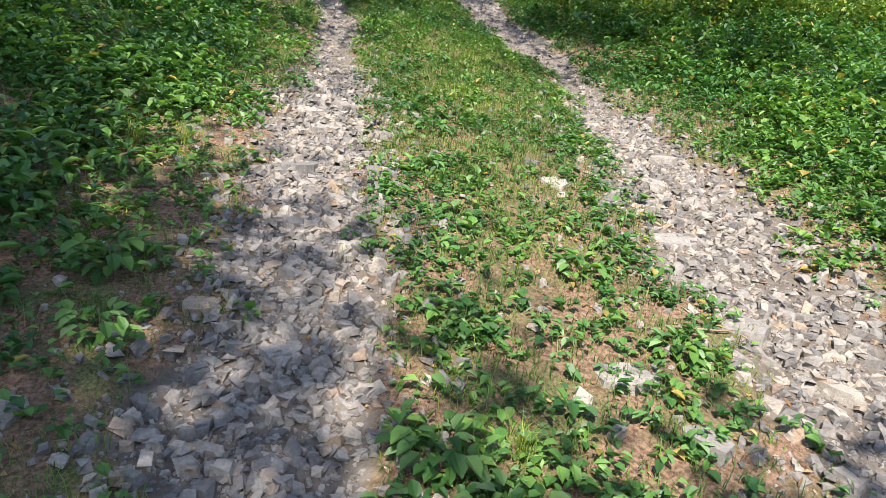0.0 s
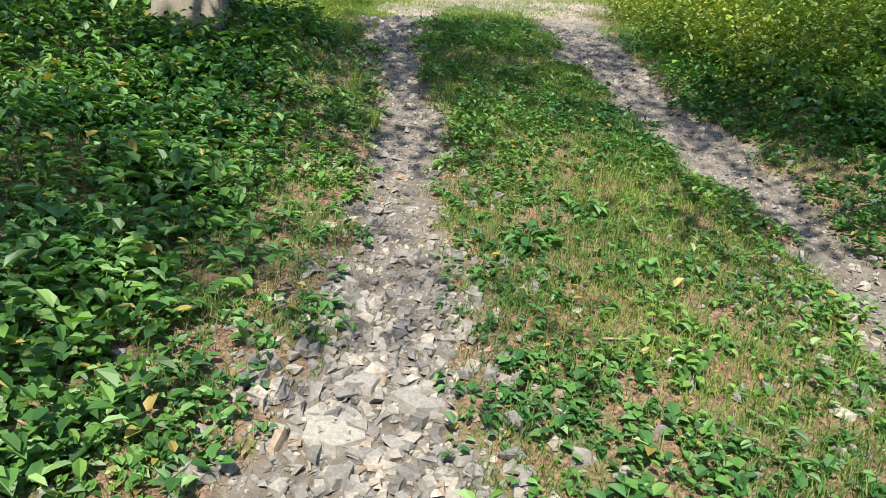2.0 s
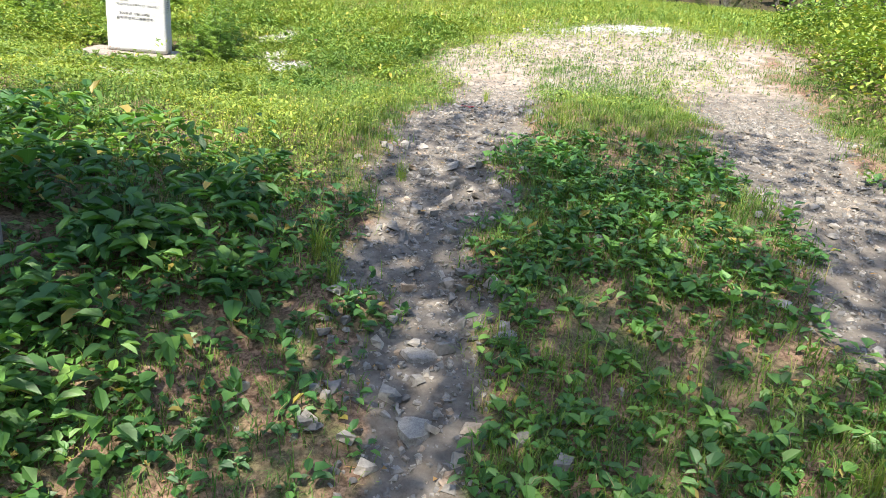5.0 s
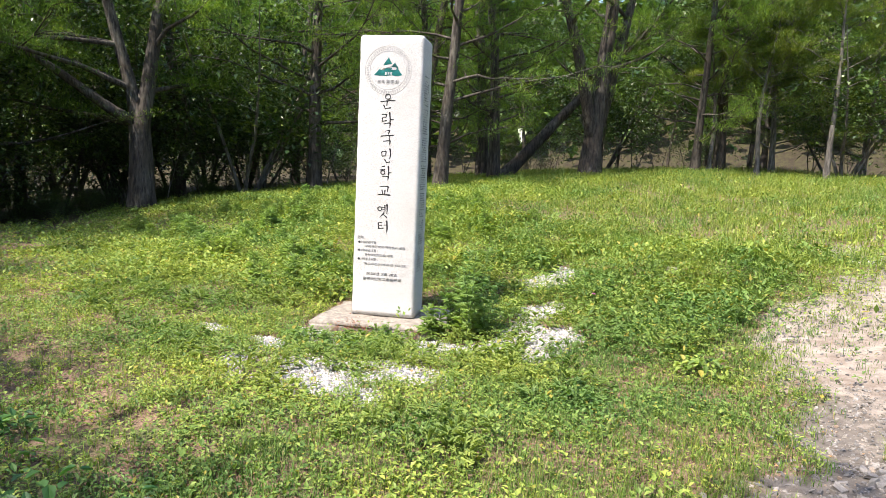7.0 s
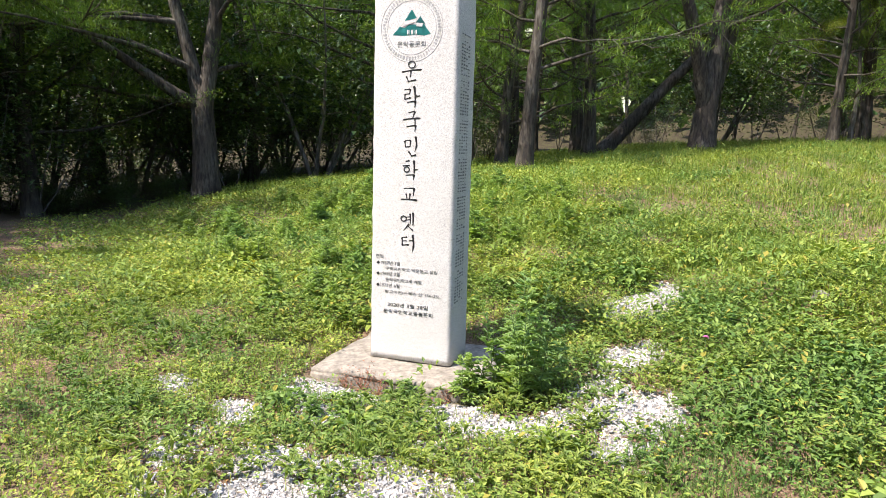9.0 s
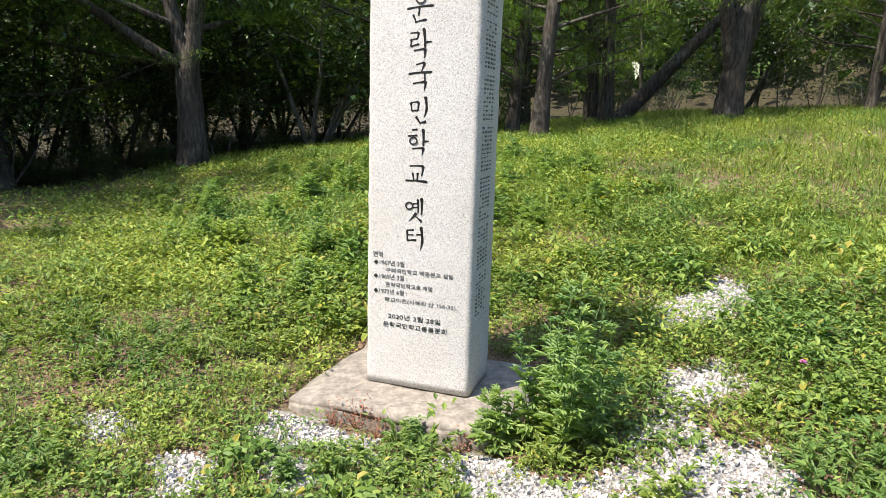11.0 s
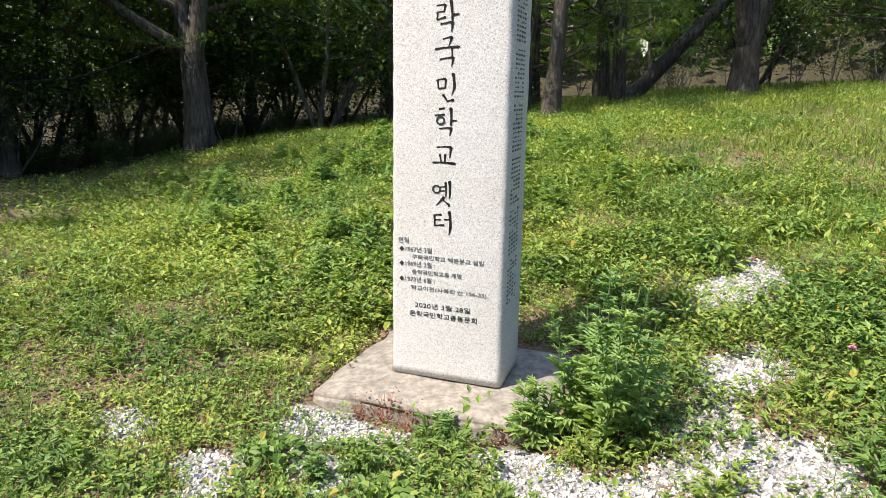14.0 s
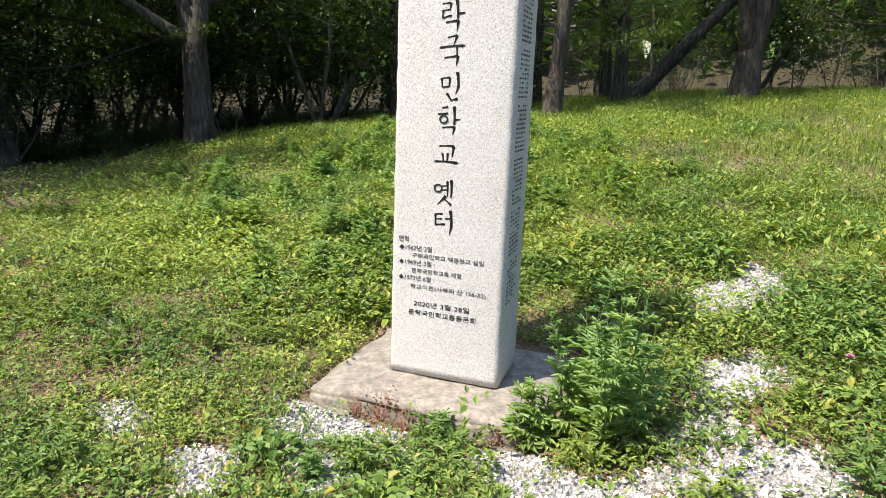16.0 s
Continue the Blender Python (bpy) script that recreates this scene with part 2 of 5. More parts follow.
def right_rut(y):
    return np.interp(y, (-4, 0, 2, 2.7, 3.7, 4.4, 5.5, 6.8, 7.7, 8.6, 9.3, 10.4, 11.6, 14, 18), (1.8, 1.75, 1.66, 1.58, 1.41, 1.28, 1.02, 0.73, 0.5, 0.05, -0.38, -0.68, -0.84, -1.03, -1.2))


def rut_mask(x, y):
    x, y = np.asarray(x, float), np.asarray(y, float)
    wob = (vnoise(x, y, 0.5, 2) - 0.5) * 0.3 + (vnoise(x, y, 0.17, 3) - 0.5) * 0.24
    wl = np.interp(y, (0, 3, 5, 9, 12), (0.34, 0.32, 0.26, 0.24, 0.42))
    wr = np.interp(y, (0, 4, 7, 10, 13), (0.45, 0.33, 0.26, 0.36, 0.6))
    a = 1 - step(0.35, 1.6, np.abs(x - left_rut(y) + wob) / wl)
    b = 1 - step(0.3, 1.6, np.abs(x - right_rut(y) + wob) / wr)
    return np.maximum(a, b) * (1 - step(13.0, 16.0, y)) * step(-6, -3, y)


def worn_mask(x, y):
    """The sunny shelf where the two ruts meet and widen, and the path that leaves it up the field."""
    x, y = np.asarray(x, float), np.asarray(y, float)
    wob = (vnoise(x, y, 0.9, 5) - 0.5) * 0.9 + (vnoise(x, y, 0.3, 7) - 0.5) * 0.6
    e = np.hypot((x + 2.3 + wob) / 1.7, (y - 16.1) / 3.7)
    t = np.abs(x + 3.75 + 0.06 * (y - 17) + wob) / 0.75
    return np.maximum(1 - step(0.35, 1.3, e), (1 - step(0.5, 1.4, t)) * step(13.0, 14.5, y) * (1 - step(18.5, 21.0, y)) * 0.8)


def patches(x, y):
    """Patches of white stone chips round the monument."""
    wob = (vnoise(x, y, 0.35, 9) - 0.5) * 1.1 + (vnoise(x, y, 0.11, 10) - 0.5) * 0.9
    out = np.zeros_like(np.asarray(x, float))
    for cx, cy, rx, ry in ((-6.3, 11.75, 0.6, 0.42), (-6.0, 12.2, 0.4, 0.25), (-7.15, 12.75, 0.6, 0.17), (-5.95, 13.65, 0.3, 0.42), (-6.55, 13.08, 0.42, 0.2), (-5.65, 13.35, 0.18, 0.2), (-6.4, 14.5, 0.25, 0.4), (-7.0, 15.6, 0.25, 0.6), (-7.45, 12.6, 0.22, 0.18),
                           (-2.75, 17.4, 0.95, 0.5), (-7.75, 11.75, 0.2, 0.12), (-7.15, 11.95, 0.22, 0.13), (-6.95, 12.35, 0.14, 0.12)):
        out = np.maximum(out, 0.85 - 0.85 * step(0.35, 1.3, np.hypot((x - cx) / rx, (y - cy) / ry) + wob))
    return out


def height(x, y):
    """The lie of the land: the road climbs to a shelf by the monument, then the field rises to the wood."""
    x, y = np.asarray(x, float), np.asarray(y, float)
    z = -0.57 + 0.172 * np.minimum(y, 10.6) + 0.24 * step(6.2, 9.8, y) - 0.03 * step(10.5, 13, y)
    z = z + 0.16 * np.maximum(0, y - 13.3) - 0.07 * np.maximum(0, y - 17.2) - 0.02 * np.maximum(0, y - 24) - 0.05 * np.maximum(0, y - 32)
    road = -0.3 - 0.16 * y
    climb = 1 - step(8.5, 10.5, y)
    z = z + 0.17 * np.clip(road - 1.1 - x, 0, 2.0) * climb + 0.13 * np.clip(x - road - 2.2, 0, 2.5) * (1 - step(11, 16, y))
    z = z - 0.05 * step(0.5, 1.6, x - road) * climb
    z = z + 0.14 * np.clip((-7.6 - x) / 3, 0, 1) * step(10, 12.5, y) - 0.045 * np.maximum(0, -11 - x) * step(8, 14, y)
    # the shelf tilts: lower past the monument, higher towards the far side of the road
    low = np.interp(x, (-12, -9, -7.2, -6, -4.2), (0, -0.05, -0.17, -0.15, 0)) * step(12.3, 15.2, y)
    high = np.interp(x, (-4.2, -2.6, -1.4, 2), (0, 0.19, 0.25, 0.3)) * step(10.2, 12.6, y)
    z = z + (low + high) * (1 - step(18.5, 25, y)) + 0.3 * step(0.3, 1.7, x - right_rut(y) - 0.4) * step(10.5, 13, y) * (1 - step(18, 24, y))
    # the little bank beside the worn path, and uneven ground
    z = z + 0.16 * np.exp(-((x + 5.75) / 0.7) ** 2 - ((y - 16.55) / 0.6) ** 2)
    z = z + (vnoise(x, y, 1.7, 1) - 0.5) * 0.05 + (vnoise(x, y, 0.4, 2) - 0.5) * 0.03
    z = z - 0.045 * rut_mask(x, y)
    z = z - 0.1 * np.exp(-((x + 7.35) / 1.0) ** 2 - ((y - 13.2) / 1.0) ** 2)
    # wooded slopes that close the valley
    far = np.hypot(x + 6, y - 14)
    return z + 0.55 * np.clip(far - 42, 0, 60) - 0.2 * np.clip(far - 75, 0, 27)


def mesh_of(name, verts, faces, material, smooth=False):
    """A mesh from arrays; every face has the same number of corners."""
    me = bpy.data.meshes.new(name)
    verts, faces = np.asarray(verts, np.float32), np.asarray(faces, np.int32)
    k = faces.shape[1]
    me.vertices.add(len(verts))
    me.vertices.foreach_set("co", verts.ravel())
    me.loops.add(faces.size)
    me.loops.foreach_set("vertex_index", faces.ravel())
    me.polygons.add(len(faces))
    me.polygons.foreach_set("loop_start", np.arange(0, faces.size, k, dtype=np.int32))
    me.update(calc_edges=True)
    me.materials.append(material)
    me.shade_smooth() if smooth else me.shade_flat()
    return me


def part(name, bm, material, parent, label="", smooth=True):
    """One bmesh as one mesh object under a thing or under a part."""
    me = bpy.data.meshes.new(name)
    bm.to_mesh(me)
    bm.free()
    me.materials.append(material)
    me.shade_smooth() if smooth else me.shade_flat()
    return hang(name, me, parent, label)


def hang(name, me, parent, label="", m=None):
    ob = new(name, me)
    ob.parent = parent
    if m is not None:
        ob.matrix_basis = m
    return tagged(ob, label)


def thing(name, label, category, m=None, group="", kind=""):
    ob = new(name)
    if m is not None:
        ob.matrix_basis = m
    return tagged(ob, label, category, group, kind)


def leaves(base, azimuth, rise, length, width, fold=0.25, droop=0.3):
    """Folded leaves of four triangles. base (n,3); angles in radians; sizes in metres."""
    n = len(base)
    ca, sa = np.cos(azimuth), np.sin(azimuth)
    out = np.stack([ca * np.cos(rise), sa * np.cos(rise), np.sin(rise)], 1)
    tipd = np.stack([ca * np.cos(rise - droop * 2), sa * np.cos(rise - droop * 2), np.sin(rise - droop * 2)], 1)
    side = np.stack([-sa, ca, np.zeros(n)], 1)
    up = np.cross(out, side)
    L, Wd = length[:, None], width[:, None]
    mid = base + out * L * 0.5
    tip = mid + tipd * L * 0.5
    lift = up * Wd * fold
    near, far_ = base + out * L * 0.28, mid + tipd * L * 0.22
    v = np.stack([base, near + side * Wd * 0.5 + lift, far_ + side * Wd * 0.4 + lift, tip, far_ - side * Wd * 0.4 + lift, near - side * Wd * 0.5 + lift], 1).reshape(-1, 3)
    f = np.array([[0, 2, 1], [0, 3, 2], [0, 4, 3], [0, 5, 4]])
    return v, (np.arange(n)[:, None, None] * 6 + f[None]).reshape(-1, 3)


def slips(base, azimuth, rise, length, width, fold=0.25, droop=0.3):
    """Small leaves of two triangles, folded along the midrib."""
    n = len(base)
    ca, sa = np.cos(azimuth), np.sin(azimuth)
    rise = rise - droop * 0.7
    out = np.stack([ca * np.cos(rise), sa * np.cos(rise), np.sin(rise)], 1)
    side = np.stack([-sa, ca, np.zeros(n)], 1)
    lift = np.cross(out, side) * width[:, None] * fold * 1.5
    L, Wd = length[:, None], width[:, None]
    mid = base + out * L * 0.45 + lift
    v = np.stack([base, mid + side * Wd * 0.55, base + out * L, mid - side * Wd * 0.55], 1).reshape(-1, 3)
    f = np.array([[0, 2, 1], [0, 3, 2]])
    return v, (np.arange(n)[:, None, None] * 4 + f[None]).reshape(-1, 3)


def blades(base, azimuth, lean, length, width):
    """Grass blades of three triangles that bend over."""
    n = len(base)
    d = np.stack([np.cos(azimuth), np.sin(azimuth), np.zeros(n)], 1)
    side = np.stack([-d[:, 1], d[:, 0], np.zeros(n)], 1) * width[:, None] * 0.5
    up = np.array([0, 0, 1.0])
    L = length[:, None]
    mid = base + (up * np.cos(lean * 0.5)[:, None] + d * np.sin(lean * 0.5)[:, None]) * L * 0.55
    tip = mid + (up * np.cos(lean * 1.6)[:, None] + d * np.sin(lean * 1.6)[:, None]) * L * 0.45
    v = np.stack([base - side, base + side, mid - side * 0.8, mid + side * 0.8, tip], 1).reshape(-1, 3)
    f = np.array([[0, 1, 3], [0, 3, 2], [2, 3, 4]])
    return v, (np.arange(n)[:, None, None] * 5 + f[None]).reshape(-1, 3)


def joined(pieces):
    verts, faces, at = [], [], 0
    for v, f in pieces:
        verts.append(v)
        faces.append(f + at)
        at += len(v)
    return np.concatenate(verts), np.concatenate(faces)


def strew(count, x0, x1, y0, y1, density):
    """Points on the ground, kept by a density between 0 and 1."""
    x, y = rng.uniform(x0, x1, count), rng.uniform(y0, y1, count)
    keep = rng.random(count) < density(x, y)
    return x[keep], y[keep]


def tube(points, radii, sides=7):
    """A bent, tapering tube as arrays (triangles)."""
    points = np.asarray(points, float)
    k = len(points)
    t = np.gradient(points, axis=0)
    t /= np.linalg.norm(t, axis=1)[:, None] + 1e-9
    ref = np.where(np.abs(t[:, 2:3]) > 0.9, np.array([[1.0, 0, 0]]), np.array([[0, 0, 1.0]]))
    a = np.cross(t, ref)
    a /= np.linalg.norm(a, axis=1)[:, None]
    b = np.cross(t, a)
    ang = np.arange(sides) * 2 * np.pi / sides
    r = np.asarray(radii, float)[:, None, None]
    v = (points[:, None] + r * (np.cos(ang)[None, :, None] * a[:, None] + np.sin(ang)[None, :, None] * b[:, None])).reshape(-1, 3)
    i, j = np.meshgrid(np.arange(k - 1), np.arange(sides), indexing="ij")
    p, q = i * sides + j, i * sides + (j + 1) % sides
    f = np.concatenate([np.stack([p, q, q + sides], -1).reshape(-1, 3), np.stack([p, q + sides, p + sides], -1).reshape(-1, 3)])
    return v, f


# ---- the ground: one sheet, fine along the walk ----
def axis(a, b, fine, reach, grow=1.16):
    mid = np.arange(a, b, fine)
    out, d = [], fine
    while sum(out) < reach:
        d *= grow
        out.append(d)
    ext = np.cumsum(out)
    return np.concatenate([(a - ext)[::-1], mid, mid[-1] + ext])


gx, gy = axis(-9.5, 3.2, 0.07, 320), axis(-0.5, 17.5, 0.07, 320)
GX, GY = np.meshgrid(gx, gy, indexing="ij")
X, Y = GX.ravel(), GY.ravel()
i, j = np.meshgrid(np.arange(len(gx) - 1), np.arange(len(gy) - 1), indexing="ij")
p = i * len(gy) + j
quads = np.stack([p, p + len(gy), p + len(gy) + 1, p + 1], -1).reshape(-1, 4)
ground_mesh = mesh_of("ground", np.stack([X, Y, height(X, Y)], 1), quads, M_GROUND, True)


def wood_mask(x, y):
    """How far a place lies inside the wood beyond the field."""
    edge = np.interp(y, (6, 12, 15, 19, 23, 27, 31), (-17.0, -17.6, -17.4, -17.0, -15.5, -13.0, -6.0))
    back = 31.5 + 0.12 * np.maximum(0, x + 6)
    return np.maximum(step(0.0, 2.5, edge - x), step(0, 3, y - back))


# the last mask carries the shade painted into the soil under the wood
for name, values in (("rut", rut_mask(X, Y)), ("worn", worn_mask(X, Y)), ("chips", patches(X, Y)), ("woodland_shade", wood_mask(X, Y))):
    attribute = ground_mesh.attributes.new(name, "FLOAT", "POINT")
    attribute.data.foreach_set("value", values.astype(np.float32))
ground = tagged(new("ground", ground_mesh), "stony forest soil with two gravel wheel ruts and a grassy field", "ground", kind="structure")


# ---- the granite monument ----
STELE = Matrix(((0.842, -0.5395, 0, -7.575), (0.5395, 0.842, 0, 13.085), (0, 0, 1, 1.487), (0, 0, 0, 1)))
SW, SD, SH = 0.615, 0.393, 2.6


def text_mesh(text, size, depth=0.0015, bold=0.0):
    curve = bpy.data.curves.new("text", "FONT")
    curve.body, curve.size, curve.extrude, curve.offset = text, size, depth, bold
    curve.align_x, curve.align_y = "CENTER", "CENTER"
    ob = bpy.data.objects.new("text", curve)
    scene.collection.objects.link(ob)
    bpy.context.view_layer.update()
    me = bpy.data.meshes.new_from_object(ob.evaluated_get(bpy.context.evaluated_depsgraph_get()))
    bpy.data.objects.remove(ob)
    return me


def on_face(u, z, proud=0.001):
    """A pose on the monument's front, upright, facing out."""
    return Matrix.Translation((u, -proud, z)) @ pose(0, 0, 0, 90, 0, 0)


def inscribe(name, text, u, z, size, material, parent, stretch=1.0, left=False, label="", bold=0.0):
    me = text_mesh(text, size, bold=bold)
    me.materials.clear()
    me.materials.append(material)
    co = np.empty(len(me.vertices) * 3, np.float32)
    me.vertices.foreach_get("co", co)
    co = co.reshape(-1, 3)
    shift = -co[:, 0].min() if left else -(co[:, 0].min() + co[:, 0].max()) / 2
    co[:, 0] = (co[:, 0] + shift) * stretch
    me.vertices.foreach_set("co", co.ravel())
    ob = hang(name, me, parent, label, on_face(u, z))
    return ob


# brush strokes of each letter: x, y (down), x, y, and how thick the stroke starts and ends
STROKES = {
    "운": ((42, 62, 190, 46, 7, 9), (110, 55, 106, 98, 8, 6), (74, 92, 92, 130, 8, 6), (86, 130, 152, 118, 5, 9)),
    "락": ((3, 27, 50, 23, 5, 8), (50, 22, 44, 58, 9, 5), (6, 60, 44, 55, 5, 5), (8, 60, 6, 96, 7, 6), (6, 96, 54, 83, 5, 8), (80, 2, 90, 100, 11, 8), (92, 73, 128, 69, 8, 4), (26, 117, 92, 107, 5, 8), (91, 106, 86, 155, 10, 3)),
    "국": ((40, 12, 90, 1, 5, 9), (90, 0, 72, 48, 10, 4), (0, 62, 130, 50, 7, 9), (90, 55, 92, 100, 7, 6), (25, 112, 100, 102, 5, 8), (98, 100, 90, 148, 10, 3)),
    "민": ((4, 34, 10, 78, 8, 6), (5, 34, 50, 28, 5, 8), (50, 28, 47, 74, 9, 6), (10, 78, 48, 74, 6, 6), (90, 0, 99, 68, 11, 9), (99, 66, 84, 110, 9, 3), (36, 108, 62, 143, 9, 6), (57, 143, 97, 133, 5, 10)),
    "학": ((24, 8, 56, 3, 7, 8), (2, 42, 56, 36, 6, 8), (90, 0, 93, 92, 11, 8), (93, 68, 126, 64, 8, 4), (28, 109, 96, 104, 5, 8), (94, 103, 86, 145, 10, 3)),
    "교": ((22, 6, 105, 3, 5, 9), (102, 2, 95, 60, 11, 5), (40, 44, 47, 86, 8, 6), (70, 42, 68, 84, 9, 6), (0, 88, 127, 90, 6, 10)),
    "옛": ((46, 36, 72, 33, 5, 6), (46, 58, 72, 55, 5, 6), (75, 9, 78, 88, 9, 5), (98, 1, 99, 95, 11, 6), (68, 88, 22, 137, 10, 3), (60, 104, 101, 136, 5, 10)),
    "터": ((2, 28, 46, 22, 6, 8), (4, 30, 6, 84, 8, 7), (6, 54, 44, 50, 5, 6), (6, 86, 62, 79, 6, 9), (62, 48, 92, 46, 6, 6), (90, 2, 99, 84, 11, 10), (99, 82, 89, 132, 10, 3)),
}
ROUNDS = {"운": (117, 10, 26), "학": (34, 66, 21), "옛": (24, 48, 21)}


def brush_letter(glyph, u, z, parent):
    """One letter of brush strokes, cut into the monument's front and painted black."""
    unit = 0.00092
    xs = [v for k in STROKES[glyph] for v in (k[0], k[2])]
    ys = [v for k in STROKES[glyph] for v in (k[1], k[3])]
    mx, my = (min(xs) + max(xs)) / 2, (min(ys) + max(ys)) / 2
    bm = bmesh.new()
    for n, (x0, y0, x1, y1, w0, w1) in enumerate(STROKES[glyph]):
        d = Vector((x1 - x0, 0, y0 - y1))
        length = d.length
        d.normalize()
        side = Vector((-d.z, 0, d.x))
        ring = []
        for f, w in ((-0.03, w0 * 0.55), (0.06, w0 * 0.9), (0.3, w0 * 0.66), (0.65, (w0 + w1) * 0.33), (0.93, w1 * 0.8), (1.03, w1 * 0.4)):
            bow = 0.025 * length * math.sin(math.pi * max(0, min(1, f)))
            at = Vector((x0 - mx, 0, my - y0)) + d * length * f + side * bow
            ring.append((at + side * w, at - side * w))
        outline = [p[0] for p in ring] + [p[1] for p in reversed(ring)]
        proud = 0.001 + 0.0002 * n
        face = bm.faces.new([bm.verts.new((p.x * unit + u, -proud, p.z * unit + z)) for p in outline])
        bmesh.ops.solidify(bm, geom=[face], thickness=0.002)
    if glyph in ROUNDS:
        cx, cy, r = ROUNDS[glyph]
        rings = [[bm.verts.new(((cx - mx + math.cos(a) * q) * unit + u, -0.003, (my - cy + math.sin(a) * q * 0.92) * unit + z)) for a in np.linspace(0, 2 * math.pi, 25)[:-1]] for q in (r + 5, r - 5)]
        for k in range(24):
            bm.faces.new((rings[0][k], rings[0][(k + 1) % 24], rings[1][(k + 1) % 24], rings[1][k]))
    bmesh.ops.recalc_face_normals(bm, faces=bm.faces[:])
    part("letter", bm, M_INK, parent, "black engraved letter", smooth=False)


def build_stele():
    stele = thing("stone_monument", "tall pale granite monument with black engraved lettering on a plinth", "monument", STELE)
    bm = bmesh.new()
    bmesh.ops.create_cube(bm, size=1)
    for v in bm.verts:
        taper = 0.985 if v.co.z > 0 else 1.0
        v.co = Vector((v.co.x * SW * taper + SW / 2 - 0.008, v.co.y * SD + SD / 2, (v.co.z + 0.5) * SH))
    bmesh.ops.bevel(bm, geom=[e for e in bm.edges if abs((e.verts[0].co - e.verts[1].co).normalized().z) > 0.9 or e.verts[0].co.z + e.verts[1].co.z > 4],
                    offset=0.035, segments=4, profile=0.5, affect="EDGES")
    bmesh.ops.subdivide_edges(bm, edges=[e for e in bm.edges if e.calc_length() > 0.8], cuts=60)
    for v in bm.verts:
        edge = 1.0 if v.co.y > 0.004 and (v.co.x < 0.03 or v.co.x > SW - 0.05) else 0.0
        v.co += Vector((noise.noise(v.co * 14), noise.noise(v.co * 14 + Vector((9, 0, 0))), 0)) * 0.004 * edge
    part("body", bm, M_GRANITE, stele, smooth=True)
    for glyph, u, z in zip("운락국민학교옛터", (0.281, 0.288, 0.287, 0.283, 0.286, 0.279, 0.277, 0.275),
                           (1.974, 1.835, 1.675, 1.51, 1.348, 1.187, 0.997, 0.847)):
        brush_letter(glyph, u, z, stele)
    inscribe("caption", "연혁", 0.064, 0.737, 0.034, M_GREY_INK, stele)
    for row, z in (("1967년 3월 :", 0.694), ("1969년 3월 :", 0.617), ("1973년 6월 :", 0.534)):
        inscribe("inscription", row, 0.075, z, 0.032, M_GREY_INK, stele, 1.05, True)
        bm = bmesh.new()
        bmesh.ops.create_cube(bm, size=1, matrix=Matrix.Translation((0.054, -0.001, z)) @ Matrix.Rotation(radians(45), 4, "Y") @ Matrix.Diagonal((0.019, 0.003, 0.019, 1)))
        part("diamond_mark", bm, M_INK, stele, smooth=False)
    for row, u, z, wide in (("구래국민학교 백운분교 설립", 0.112, 0.655, 0.385), ("운락국민학교로 개명", 0.112, 0.575, 0.27),
                            ("학교이전(사북리 산 156-33)", 0.107, 0.489, 0.41)):
        ob = inscribe("inscription", row, u, z, 0.027, M_GREY_INK, stele, 1.0, True)
        ob.scale = (wide / ob.dimensions.x, 1, 1)
    for row, u, z, wide in (("2020년 3월 28일", 0.282, 0.397, 0.305), ("운락국민학교총동문회", 0.285, 0.347, 0.37)):
        ob = inscribe("inscription", row, u, z, 0.033, M_INK, stele, bold=-0.0003)
        ob.scale = (wide / ob.dimensions.x, 1, 1)
    # round emblem: two thin rings, a band of unreadable marks, teal peaks
    cu, cz = 0.274, 2.281
    for r in (0.218, 0.172):
        v, f = tube([(cu + math.cos(a) * r, -0.0005, cz + math.sin(a) * r) for a in np.linspace(0, 2 * math.pi, 73)], [0.0016] * 73, 4)
        hang("emblem_ring", mesh_of("emblem_ring", v, f, M_FAINT), stele, "thin grey engraved ring")
    bm = bmesh.new()
    marks = random.Random(5)
    for k in range(58):
        a = k / 58 * 2 * math.pi
        for q in (-0.006, 0.006):
            m = Matrix.Translation((cu + math.cos(a) * (0.195 + q), -0.001, cz + math.sin(a) * (0.195 + q))) @ Matrix.Rotation(-a, 4, "Y")
            bmesh.ops.create_cube(bm, size=1, matrix=m @ Matrix.Diagonal((marks.uniform(0.006, 0.012), 0.003, marks.uniform(0.002, 0.011), 1)))
    tagged(part("emblem_marks", bm, M_FAINT, stele, "ring of small grey marks", smooth=False), kind="stuff")

    def sheet(name, outline, material, proud, label):
        bm = bmesh.new()
        front = [bm.verts.new((cu + x, -proud, cz + z)) for x, z in outline]
        face = bm.faces.new(front)
        bmesh.ops.solidify(bm, geom=[face], thickness=0.002)
        part(name, bm, material, stele, label, smooth=False)
    sheet("emblem_peak", ((-0.135, -0.045), (-0.085, 0.01), (-0.05, 0.0), (-0.02, 0.02), (0.03, 0.02), (0.07, 0.04), (0.135, -0.04), (0.09, -0.052), (0.03, -0.043), (-0.05, -0.05)), M_TEAL, 0.001, "teal painted mountains")
    sheet("emblem_peak", ((-0.05, 0.045), (0.0, 0.118), (0.035, 0.06), (0.0, 0.052)), M_TEAL, 0.001, "teal painted peak")
    sheet("emblem_peak", ((0.03, 0.032), (0.06, 0.072), (0.1, 0.02), (0.06, 0.03)), M_TEAL_DARK, 0.0035, "dark teal painted peak")
    ob = inscribe("emblem_script", "운락동문회", cu, cz - 0.106, 0.042, M_GREY_INK, stele, label="small grey script", bold=-0.0008)
    ob.scale = (0.2 / ob.dimensions.x, 1, 1)
